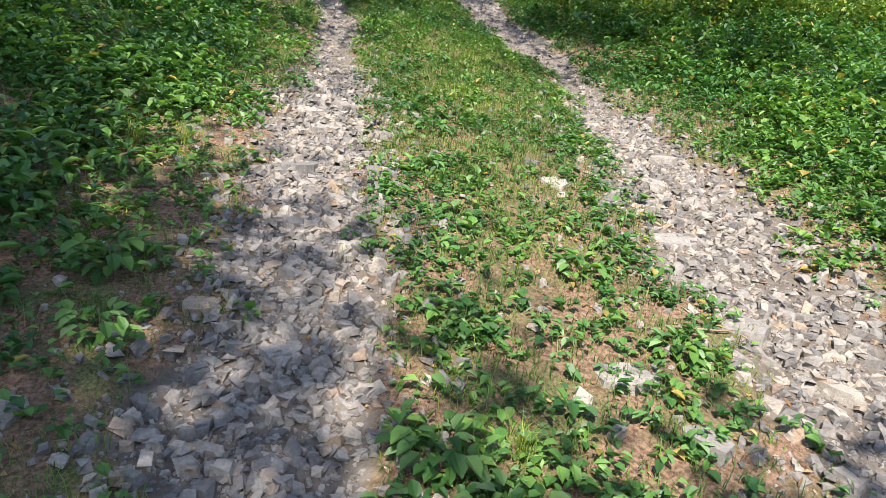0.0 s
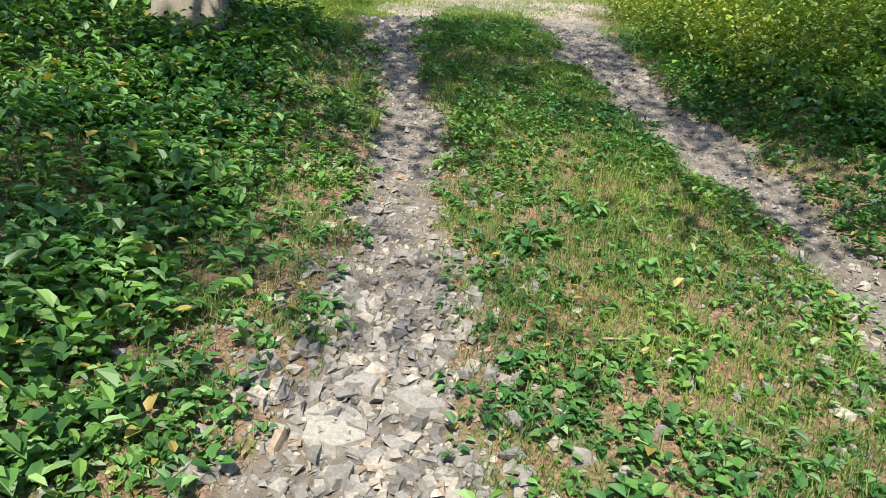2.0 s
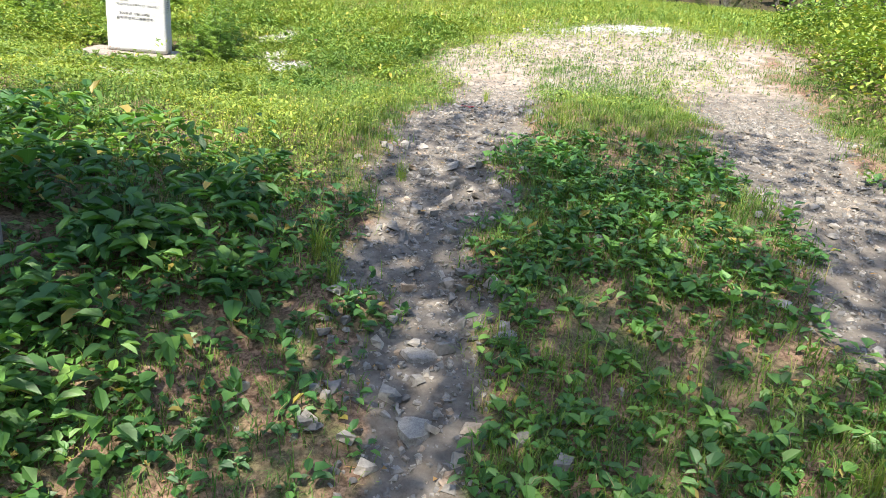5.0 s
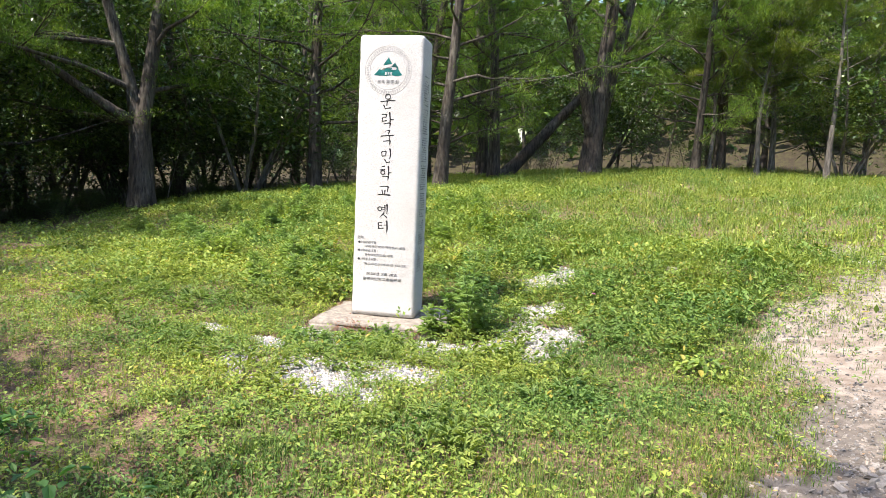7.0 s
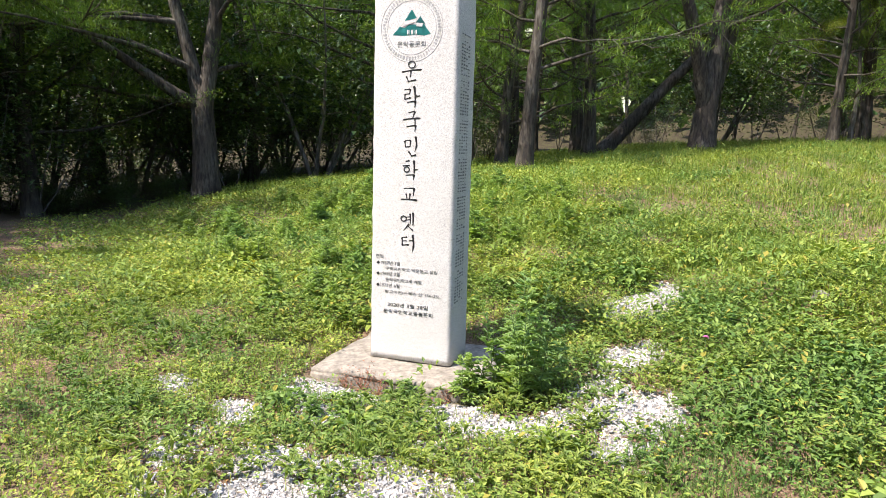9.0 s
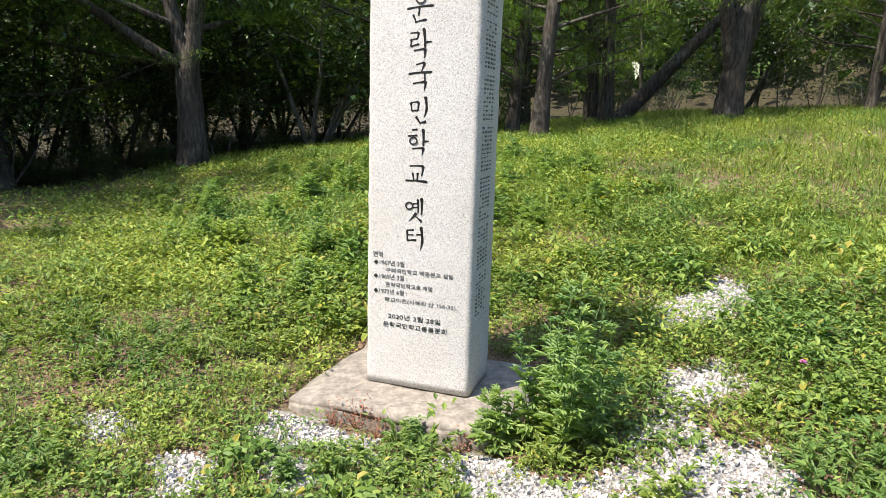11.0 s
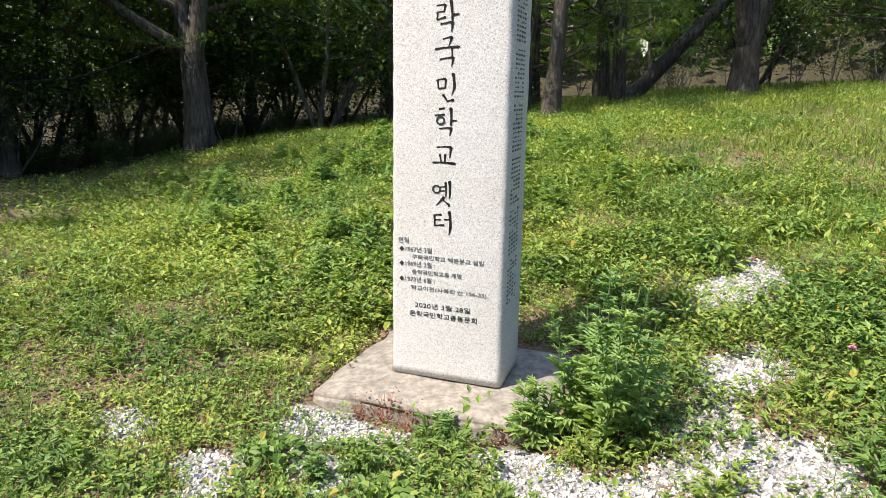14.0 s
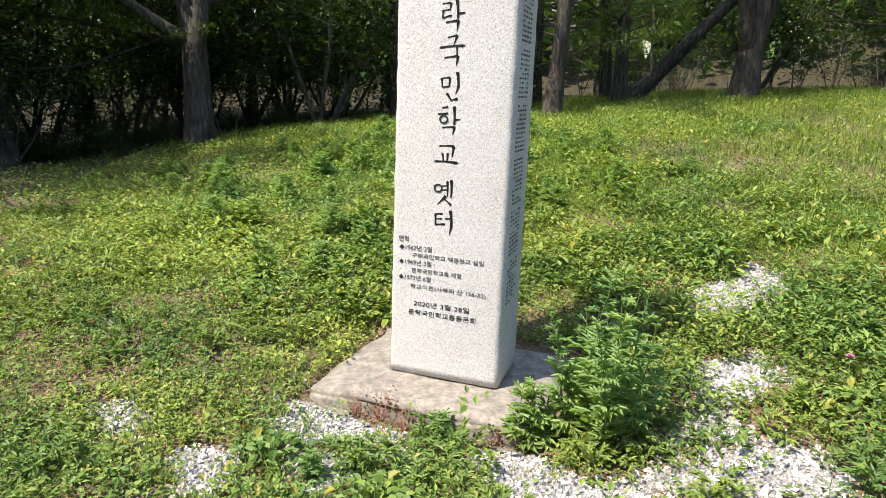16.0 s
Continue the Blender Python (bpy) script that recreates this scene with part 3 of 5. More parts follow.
    sheet("emblem_cloud", ((-0.07, 0.008), (-0.03, 0.02), (0.01, 0.03), (0.028, 0.042), (0.0, 0.046), (-0.05, 0.036)), M_WHITE, 0.0046, "white painted cloud")
    sheet("emblem_cloud", ((0.03, 0.008), (0.075, 0.005), (0.08, 0.025), (0.04, 0.03)), M_WHITE, 0.0046, "white painted cloud")
    bm = bmesh.new()
    for k in range(3):
        for q in (0, 0.009):
            bmesh.ops.create_cube(bm, size=1, matrix=Matrix.Translation((cu - 0.026 + k * 0.026 + q, -0.003, cz - 0.028)) @ Matrix.Diagonal((0.004, 0.004, 0.028, 1)))
    tagged(part("emblem_initials", bm, M_WHITE, stele, "white unreadable initials", smooth=False), kind="stuff")
    # columns of small unreadable engraving on the narrow side
    for col in range(4):
        bm = bmesh.new()
        x = SW - 0.007
        for k in range(86):
            z = 0.42 + k * 0.0215
            if marks.random() < 0.86 and k % 12:
                bmesh.ops.create_cube(bm, size=1, matrix=Matrix.Translation((x, 0.075 + col * 0.05, z)) @ Matrix.Diagonal((0.004, marks.uniform(0.014, 0.03), marks.uniform(0.004, 0.011), 1)))
        tagged(part("side_inscription", bm, M_GREY_INK, stele, "column of small engraved marks", smooth=False), kind="stuff")
    return stele


def build_plinth():
    bm = bmesh.new()
    bmesh.ops.create_cube(bm, size=1, matrix=Matrix.Translation((0.3, 0.165, -0.13)) @ Matrix.Diagonal((1.18, 0.98, 0.256, 1)))
    bmesh.ops.subdivide_edges(bm, edges=bm.edges[:], cuts=14, use_grid_fill=True)
    for v in bm.verts:
        q = v.co * 5
        rim = 1.0 if abs(v.co.x - 0.3) > 0.57 or abs(v.co.y - 0.165) > 0.47 else 0.0
        v.co.z += (noise.noise(q) * 0.008 - 0.004) * (v.co.z > -0.05) - 0.022 * rim * (v.co.z > -0.05)
        v.co.x += noise.noise(q * 0.9 + Vector((3, 0, 0))) * 0.045 * rim
        v.co.y += noise.noise(q * 0.9 + Vector((0, 7, 0))) * 0.045 * rim
    me = bpy.data.meshes.new("plinth")
    bm.to_mesh(me)
    bm.free()
    me.materials.append(M_PLINTH)
    me.shade_smooth()
    ob = tagged(new("plinth", me), "low rough mortar slab under the granite monument", "plinth")
    ob.matrix_basis = STELE @ Matrix.Translation((0, 0, -0.003))
    return ob


build_stele()
build_plinth()


# ---- the old concrete gate post beside the road ----
def build_post():
    a = math.atan2(0.2, 0.5)
    m = Matrix.Translation((-4.06, 8.05, float(height(-4.1, 8.4)) - 0.1)) @ Matrix.Rotation(a, 4, "Z")
    post = thing("gate_post", "old weathered concrete gate post, grey-brown, in the weeds", "post", m)
    bm = bmesh.new()
    bmesh.ops.create_cube(bm, size=1, matrix=Matrix.Translation((0.27, 0.24, 1.0)) @ Matrix.Diagonal((0.54, 0.48, 2.0, 1)))
    for v in bm.verts:
        if v.co.z > 1:
            v.co.x, v.co.y = 0.27 + (v.co.x - 0.27) * 0.96, 0.24 + (v.co.y - 0.24) * 0.96
    bmesh.ops.bevel(bm, geom=bm.edges[:], offset=0.022, segments=2, affect="EDGES")
    bmesh.ops.subdivide_edges(bm, edges=[e for e in bm.edges if e.calc_length() > 0.3], cuts=16, use_grid_fill=True)
    for v in bm.verts:
        v.co += Vector((noise.noise(v.co * 6), noise.noise(v.co * 6 + Vector((4, 0, 0))), 0)) * 0.006
    part("shaft", bm, M_CONCRETE, post)


build_post()


# ---- trees ----
def wander(start, direction, length, steps, bend, rand, sag=0.0):
    """Points of a limb that wanders from a start."""
    pts, d = [np.array(start, float)], np.array(direction, float)
    d /= np.linalg.norm(d)
    for k in range(steps):
        d = d + rand.normal(0, bend, 3) + np.array([0, 0, sag])
        d /= np.linalg.norm(d)
        pts.append(pts[-1] + d * length / steps)
    return np.array(pts)


def needle_puffs(centres, rand, count, size, flat=0.6):
    """Tufts of needles: thin blades that spread from each centre."""
    n = len(centres)
    c = np.repeat(centres, count, 0) + rand.normal(0, size * 0.33, (n * count, 3)) * np.array([1, 1, flat * 0.7])
    az = rand.uniform(0, 2 * np.pi, n * count)
    rise = rand.normal(0.25, 0.55, n * count)
    return slips(c, az, rise, rand.uniform(0.3, 0.6, n * count) * size, np.full(n * count, size * 0.032), 0.1, 0.1)


def leaf_clumps(centres, rand, count, spread, size):
    n = len(centres) * count
    c = np.repeat(centres, count, 0) + rand.normal(0, spread, (n, 3)) * np.array([1, 1, 0.55])
    return slips(c, rand.uniform(0, 2 * np.pi, n), rand.normal(0.0, 0.5, n), rand.uniform(0.7, 1.3, n) * size, rand.uniform(0.5, 0.8, n) * size, 0.2, 0.25)


def pine(name, seed, tall, girth, fork=0.0, low=0.28, reach=3.2, limbs=26, tuft=0.34, foliage=None, bark=None, lean=(0, 0), label="", group="", per=46):
    """A pine: tapered trunk, sometimes forked, uneven limbs, flat boughs of needle tufts."""
    rand = np.random.default_rng(seed)
    tree = thing(name, label, "tree", group=group)
    stems = []
    trunk = wander((0, 0, -0.15), (lean[0], lean[1], 1), tall, 9, 0.045, rand, 0.02)
    r = girth / 2 * np.linspace(1, 0.12, 10) ** 0.9
    r[0] *= 1.35
    stems.append((trunk, r))
    if fork:
        k = max(1, int(fork / tall * 9))
        for s in (-1, 1):
            a = rand.uniform(0, 6.3)
            side = wander(trunk[k], (math.cos(a) * 0.4 * s, math.sin(a) * 0.4 * s, 1), tall - fork, 8, 0.06, rand, 0.03)
            stems.append((side, r[k] * 0.72 * np.linspace(1, 0.12, 9)))
    hang("trunk", mesh_of("trunk", *joined([tube(p_, q_, 9) for p_, q_ in stems]), bark or M_BARK, True), tree)
    wood, tips = [], []
    for k in range(limbs):
        pts, rad = stems[k % len(stems)]
        zf = low + (0.97 - low) * (k + rand.random()) / limbs
        at = np.array([np.interp(zf, np.linspace(0, 1, len(pts)), pts[:, c]) for c in range(3)])
        if at[2] < tall * low:
            at[2] = max(at[2], tall * low * 0.9)
        a = k * 2.4 + rand.normal(0, 0.4)
        size = reach * (1.0 - 0.6 * max(0, zf - low) / (1 - low)) * rand.uniform(0.55, 1.15)
        limb = wander(at, (math.cos(a), math.sin(a), 0.12 + 0.45 * zf), size, 6, 0.14, rand, 0.0)
        wood.append(tube(limb, np.interp(zf, (0, 1), (girth * 0.15, girth * 0.04)) * np.linspace(1, 0.15, 7), 5))
        for q in range(2, 7):
            for side in (-1, 1):
                if rand.random() < 0.8:
                    twig = wander(limb[q], limb[q] - limb[q - 1] + rand.normal(0, 0.35, 3) * np.array([1, 1, 0.25]) * size * 0.3, size * 0.24, 3, 0.25, rand, -0.02)
                    wood.append(tube(twig, [0.012, 0.009, 0.007, 0.004], 3))
                    tips += [twig[2], twig[3]]
        tips.append(limb[-1])
    hang("branchwork", mesh_of("branchwork", *joined(wood), bark or M_BARK, True), tree)
    tips = np.array(tips)
    hang("crown", mesh_of("crown", *needle_puffs(tips, rand, per, tuft), foliage or M_NEEDLE), tree)
    return tree


def broadleaf(name, seed, tall, girth, spread, clumps=110, per=30, leaf=0.13, stems=1, base=0.35, bark=None, label="", group="", clump=0.45):
    """A broadleaf tree or tall shrub with one or several stems."""
    rand = np.random.default_rng(seed)
    tree = thing(name, label, "tree" if tall > 3.5 else "shrub", group=group)
    wood, tips = [], []
    for s in range(stems):
        a = rand.uniform(0, 6.3)
        out = 0.12 + 0.1 * min(stems, 3)
        trunk = wander((math.cos(a) * 0.1 * (stems > 1), math.sin(a) * 0.1 * (stems > 1), -0.1), (math.cos(a) * out, math.sin(a) * out, 1), tall * rand.uniform(0.8, 1.0), 8, 0.07, rand, 0.03)
        wood.append(tube(trunk, girth / 2 * np.linspace(1, 0.15, 9), 7))
        for k in range(max(5, 14 // stems)):
            zf = base + (0.95 - base) * rand.random()
            at = np.array([np.interp(zf, np.linspace(0, 1, 9), trunk[:, c]) for c in range(3)])
            a2 = rand.uniform(0, 6.3)
            limb = wander(at, (math.cos(a2), math.sin(a2), rand.uniform(0.1, 0.9)), spread * rand.uniform(0.5, 1.0), 5, 0.16, rand)
            wood.append(tube(limb, girth * 0.16 * np.linspace(1, 0.2, 6), 5))
            tips += list(limb[2:])
        tips += list(trunk[-3:])
    tips = np.array(tips)
    hang("trunk", mesh_of("trunk", *joined(wood), bark or M_BARK, True), tree)
    pick = tips[rand.integers(0, len(tips), clumps)] + rand.normal(0, clump * 0.7, (clumps, 3))
    hang("crown", mesh_of("crown", *leaf_clumps(pick, rand, per, clump, leaf), M_WOODLEAF), tree)
    return tree


def stand(x, y, turn=0.0, size=1.0, sink=0.05):
    return Matrix.Translation((x, y, float(height(x, y)) - sink)) @ Matrix.Rotation(turn, 4, "Z") @ Matrix.Scale(size, 4)


def plant_tree(tree, x, y, turn=0.0, size=1.0):
    tree.matrix_basis = stand(x, y, turn, size)
    return tree


# the forked pine at the field's edge, with its long low limbs
def edge_pine():
    rand = np.random.default_rng(11)
    tree = thing("pine_tree", "old forked pine with furrowed bark and long bare low limbs", "tree")
    trunk = np.array([(0, 0, -0.2), (0.02, 0, 0.5), (0, 0, 1.3), (-0.04, 0, 1.6), (-0.08, 0, 2.0)])
    stems = [tube(trunk, [0.4, 0.3, 0.26, 0.25, 0.24], 10)]
    right = wander((-0.03, 0, 1.85), (0.03, 0.1, 1), 7.4, 8, 0.05, rand, 0.02)
    left = wander((-0.1, 0, 1.85), (-0.02, -0.09, 1), 7.9, 8, 0.05, rand, 0.02)
    stems += [tube(right, 0.2 * np.linspace(1, 0.15, 9), 8), tube(left, 0.17 * np.linspace(1, 0.15, 9), 8)]
    hang("trunk", mesh_of("trunk", *joined(stems), M_BARK, True), tree)
    tips = []
    # azimuth 180 points along the field's edge, away from the road
    for at, a, rise, size, thick in ((trunk[4], 4.35, 0.4, 4.8, 0.14), (trunk[4], 4.05, 0.2, 3.6, 0.08), (left[1], 4.6, 0.35, 4.0, 0.08), (right[1], 1.3, 0.5, 2.6, 0.06),
                                     (right[2], 0.6, 0.45, 2.8, 0.06), (left[3], 2.6, 0.35, 3.2, 0.06), (right[4], 5.0, 0.3, 3.0, 0.05), (left[4], 4.4, 0.3, 3.2, 0.05),
                                     (right[5], 1.6, 0.3, 2.6, 0.05), (left[6], 3.2, 0.4, 2.5, 0.04), (right[6], 0.2, 0.4, 2.4, 0.04), (left[5], 0.9, 0.3, 2.6, 0.05),
                                     (left[1], 5.0, 0.25, 4.4, 0.07), (left[2], 4.9, 0.12, 4.6, 0.06), (left[2], 4.5, 0.2, 4.2, 0.06)):
        limb = wander(at, (math.cos(a), math.sin(a), rise), size, 8, 0.11, rand, 0.01)
        hang("limb", mesh_of("limb", *tube(limb, thick * np.linspace(1, 0.12, 9), 7), M_BARK, True), tree)
        for k in range(3, 9):
            for s in range(3):
                twig = wander(limb[k], rand.normal(0, 1, 3) * np.array([1, 1, 0.3]) + np.array([0, 0, 0.15]), size * 0.22, 3, 0.2, rand)
                if k > 4 or size < 3.5 or rise < 0.3:
                    tips += list(twig[1:])
    hang("crown", mesh_of("crown", *needle_puffs(np.array(tips), rand, 60, 0.34), M_NEEDLE), tree)
    tree.matrix_basis = stand(-18.3, 15.55)


edge_pine()

# the twin-stemmed pine further along the edge
twin = plant_tree(pine("pine_tree", 21, 11.0, 0.62, fork=0.9, low=0.3, reach=4.2, limbs=30, label="tall pine with twin dark stems at the field's edge"), -13.4, 27.0, 0.5)
# the leaning dark trunk behind it
leaner = pine("pine_tree", 23, 9.0, 0.44, low=0.42, reach=3.0, limbs=22, lean=(0.9, 0.25), label="dark leaning pine in the shade of the wood")
leaner.matrix_basis = stand(-16.2, 25.9, 0.6)

straight = pine("pine_tree", 24, 10.0, 0.34, low=0.22, reach=4.0, limbs=30, label="straight dark pine with light green boughs at the field's edge")
straight.matrix_basis = stand(-13.9, 20.9, 1.2)

copy_thing(straight, stand(-15.7, 9.3, 0.4, 1.15))

# young light green pines on thin pale trunks
young = pine("young_pine", 25, 5.6, 0.16, low=0.42, reach=1.9, limbs=26, tuft=0.3, per=50, foliage=M_NEEDLE_PALE, bark=M_BARK_PALE, label="young light green pine on a thin pale trunk", group="young pines")
young.matrix_basis = stand(-9.4, 29.6, 0.3)
copy_thing(young, stand(-7.7, 30.2, 2.0, 1.1))
copy_thing(young, stand(-10.9, 29.9, 4.0, 0.9))

# the wood: a few kinds of tree, each repeated
WOOD = "trees of the wood"
kinds = [
    pine("pine_tree", 31, 12.0, 0.36, low=0.16, reach=3.6, limbs=38, per=44, label="tall dark green pine in the wood", group=WOOD),
    pine("pine_tree", 32, 9.5, 0.28, low=0.12, reach=3.4, limbs=36, tuft=0.4, per=44, label="dark green pine with low drooping boughs", group=WOOD),
    broadleaf("broadleaf_tree", 33, 8.5, 0.2, 2.4, 150, 26, 0.17, base=0.2, label="slim broadleaf tree with dark leaves", group=WOOD),
    broadleaf("broadleaf_tree", 34, 6.5, 0.12, 1.8, 130, 24, 0.15, stems=4, base=0.15, bark=M_BARK_PALE, label="many-stemmed broadleaf tree with thin pale trunks", group=WOOD),
    pine("larch_tree", 35, 8.0, 0.24, low=0.12, reach=2.4, limbs=34, tuft=0.32, per=46, foliage=M_NEEDLE_PALE, bark=M_BARK_PALE, label="young larch with yellow-green needles", group=WOOD),
]
bush = broadleaf("shrub", 41, 2.2, 0.05, 1.1, 70, 20, 0.12, stems=5, base=0.1, label="dark leafy shrub under the trees", group="undergrowth", clump=0.35)
sapling = broadleaf("sapling", 42, 4.2, 0.06, 1.0, 60, 18, 0.12, stems=3, base=0.3, bark=M_BARK_PALE, label="thin leafy saplings under the trees", group="undergrowth", clump=0.35)

spots = random.Random(12)
EDGE = ((-19.6, 6.0), (-19.8, 9.0), (-19.6, 12.4), (-17.6, 17.6), (-17.2, 19.6), (-15.6, 21.8), (-15.2, 24.6), (-11.0, 29.0), (-9.4, 31.0), (-7.2, 32.0), (-4.0, 33.2), (-0.5, 33.5), (3.0, 33.0), (6.5, 31.0), (9.0, 27.0))
used = [False] * len(kinds)


def put(k, x, y, size):
    """The first of a kind is moved, later ones are copies."""
    m = stand(x, y, spots.uniform(0, 6.28), size)
    if not used[k]:
        used[k] = True
        kinds[k].matrix_basis = m
    else:
        copy_thing(kinds[k], m)


for x, y, size in ((-15.8, 6.4, 0.95), (-18.0, 8.6, 1.0), (-14.6, 4.6, 1.0), (-12.2, 2.0, 1.1), (9.5, 6.0, 1.0), (10.5, 12.0, 1.0), (11.0, 18.5, 1.0)):
    put(0, x, y, size)
for n_, (x, y) in enumerate(EDGE):
    if n_ in (3, 10):
        put(2 + n_ % 2, x - 1.0, y + 0.8, spots.uniform(0.9, 1.1))
    elif n_ in (8, 9, 11, 13):
        put(4, x, y, spots.uniform(0.8, 1.0))
    else:
        put(n_ % 2, x, y, spots.uniform(0.85, 1.1))
for row in range(4):
    for n_ in range(15):
        t = (n_ + spots.random()) / 15
        # an arc from the west round to the north-east, deeper row by row
        a = radians(207 - 180 * t)
        r = 14.6 + row * 3.8 + spots.uniform(-1, 1) + 8.5 * max(0, t - 0.15) * (1.1 - 0.3 * t)
        x, y = -6 + math.cos(a) * r, 13 + math.sin(a) * r * 1.02
        if float(wood_mask(x, y)) > 0.6 and math.hypot(x + 18, y - 15.35) > 1.8 and math.hypot(x + 13.4, y - 27) > 1.8:
            put(spots.choice((0, 0, 1, 1, 2, 2, 3, 3, 3)), x, y, spots.uniform(0.8, 1.25))
first = {"bush": True, "sapling": True}
for n_ in range(200):
    t = spots.random()
    a = radians(207 - 180 * t)
    r = 13.2 + spots.random() ** 1.3 * 15 + 8.5 * max(0, t - 0.15) * (1.1 - 0.3 * t)
    x, y = -6 + math.cos(a) * r, 13 + math.sin(a) * r * 1.02
    if float(wood_mask(x, y)) < 0.35 or (math.hypot(x + 18, y - 15.35) < 1.2):
        continue
    if x > -19.5 and y > 20 and spots.random() < 0.7:
        continue
    key, ob = ("bush", bush) if spots.random() < 0.45 else ("sapling", sapling)
    m = stand(x, y, spots.uniform(0, 6.28), spots.uniform(0.45, 0.95))
    if first[key]:
        first[key], ob.matrix_basis = False, m
    else:
        copy_thing(ob, m)

# undergrowth behind the forked pine
for n_ in range(26):
    x, y = spots.uniform(-23.5, -18.6), spots.uniform(12.6, 19.5)
    if math.hypot(x + 18, y - 15.35) > 1.1 and float(wood_mask(x, y)) > 0.3:
        copy_thing(bush, stand(x, y, spots.uniform(0, 6.28), spots.uniform(0.3, 0.55)))
for n_ in range(16):
    x, y = spots.uniform(-26.0, -19.6), spots.uniform(8.5, 20.5)
    put(3, x, y, spots.uniform(0.75, 1.15))

# trees that shade the road where it climbs
ROADSIDE = "trees beside the road"
shade = broadleaf("roadside_tree", 51, 13.5, 0.42, 5.0, 310, 32, 0.15, base=0.42, label="tall broadleaf tree beside the road, casting dappled shade", group=ROADSIDE, clump=0.42)
shade.matrix_basis = stand(-3.4, -3.6, 0.4, 1.0)
for x, y, turn, size in ((3.6, -4.6, 1.3, 1.0), (4.6, -1.4, 3.0, 0.85), (-4.8, 0.2, 4.0, 0.8), (-7.7, 4.7, 0.9, 0.76), (0.4, -7.4, 2.2, 1.0)):
    copy_thing(shade, stand(x, y, turn, size))
airy = broadleaf("roadside_tree", 52, 13.0, 0.36, 4.8, 165, 28, 0.15, base=0.4, label="airy broadleaf tree beside the road, casting broken shade", group=ROADSIDE, clump=0.4)
airy.matrix_basis = stand(-5.0, 5.5, 0.0, 0.78) @ Matrix.Rotation(radians(18), 4, "Y")
copy_thing(airy, stand(3.9, 5.7, 0.0, 0.92) @ Matrix.Rotation(radians(-22), 4, "Y"))

# far wooded slopes
far_rand = np.random.default_rng(61)
a = far_rand.uniform(0, 2 * np.pi, 9000)
r = far_rand.uniform(44, 86, 9000)
fx, fy = -6 + np.cos(a) * r, 14 + np.sin(a) * r
fz = height(fx, fy) + far_rand.uniform(0.5, 7.0, 9000)
v, f = leaf_clumps(np.stack([fx, fy, fz], 1), far_rand, 7, 1.1, 1.3)
tagged(new("far_woods", mesh_of("far_woods", v, f, M_WOODLEAF)), "dense green woods on the far slopes", "woods", kind="stuff")


# ---- ground cover ----
def stuff(name, pieces, material, label, category):
    v, f = joined(pieces)
    return tagged(new(name, mesh_of(name, v, f, material)), label, category, kind="stuff")


def near_stone(x, y):
    """Room kept free for the monument, its plinth and the gate post."""
    dx, dy = x + 7.575, y - 13.085
    u, v = dx * 0.842 + dy * 0.5395, -dx * 0.5395 + dy * 0.842
    slab = (np.abs(u - 0.3) < 0.66) & (np.abs(v - 0.165) < 0.56)
    post = (np.abs(x + 4.1) < 0.3) & (np.abs(y - 8.55) < 0.33)
    return slab | post


def clear(x, y):
    return (1 - np.clip(rut_mask(x, y) * 1.25, 0, 1)) * (1 - 0.84 * worn_mask(x, y)) * (1 - np.clip(1.2 * patches(x, y), 0, 0.92)) * (~near_stone(x, y))


def left_of(x, y):
    return left_rut(y) - 0.35 - x


def right_of(x, y):
    return x - right_rut(y) - 0.4


def verge(x, y):
    """Broad-leaved weeds along the road: thick on the banks, thin between the ruts and at the lower end."""
    lft, rgt = left_of(x, y), right_of(x, y)
    bank = np.maximum(step(0.0, np.where(y < 4.5, 1.2, 0.6), lft), step(0.0, 0.6, rgt))
    thin = 0.27 + 0.25 * step(2.5, 5.5, y)
    n = vnoise(x, y, 0.55, 4) * 0.65 + vnoise(x, y, 0.22, 6) * 0.35
    low = 1 - 0.72 * (1 - step(2.0, 4.6, y + 0.9 * np.clip(lft - 1.0, 0, 3))) * (lft > 0)
    d = (thin + (0.95 - thin) * bank) * low
    return np.clip(d * (0.42 + 1.3 * step(0.3, 0.6, n)), 0, 1) * clear(x, y) * np.where(x > left_rut(y), 1 - step(11.2, 13.2, y), 1 - step(8.8, 10.6, y - 0.1 * (x + 2)))


def rosettes(x, y, per, size, rise, tall, spread=0.02, narrow=0.62, shape=slips):
    """Small plants: some leaves round one root."""
    n = len(x)
    k = rng.integers(per[0], per[1] + 1, n)
    own = np.repeat(np.arange(n), k)
    big = rng.uniform(0.65, 1.25, n)[own]
    az = rng.uniform(0, 2 * np.pi, len(own))
    r = rng.uniform(0.2, 1.0, len(own)) * spread
    z = height(x, y)[own] + rng.uniform(0.1, 1.0, len(own)) * tall * big
    base = np.stack([x[own] + np.cos(az) * r, y[own] + np.sin(az) * r, z], 1)
    length = rng.uniform(size[0], size[1], len(own)) * big
    return shape(base, az, rng.normal(rise, 0.42, len(own)), length, length * rng.uniform(narrow * 0.6, narrow * 1.3, len(own)), 0.16, 0.35)


def tufts(x, y, per, length, width, lean, spread):
    n = len(x)
    k = rng.integers(per[0], per[1] + 1, n)
    own = np.repeat(np.arange(n), k)
    big = rng.uniform(0.6, 1.25, n)[own]
    bx, by = x[own] + rng.normal(0, spread, len(own)), y[own] + rng.normal(0, spread, len(own))
    base = np.stack([bx, by, height(bx, by) - 0.005], 1)
    return blades(base, rng.uniform(0, 2 * np.pi, len(own)), np.abs(rng.normal(lean, 0.25, len(own))), rng.uniform(length[0], length[1], len(own)) * big,
                  rng.uniform(width[0], width[1], len(own)))


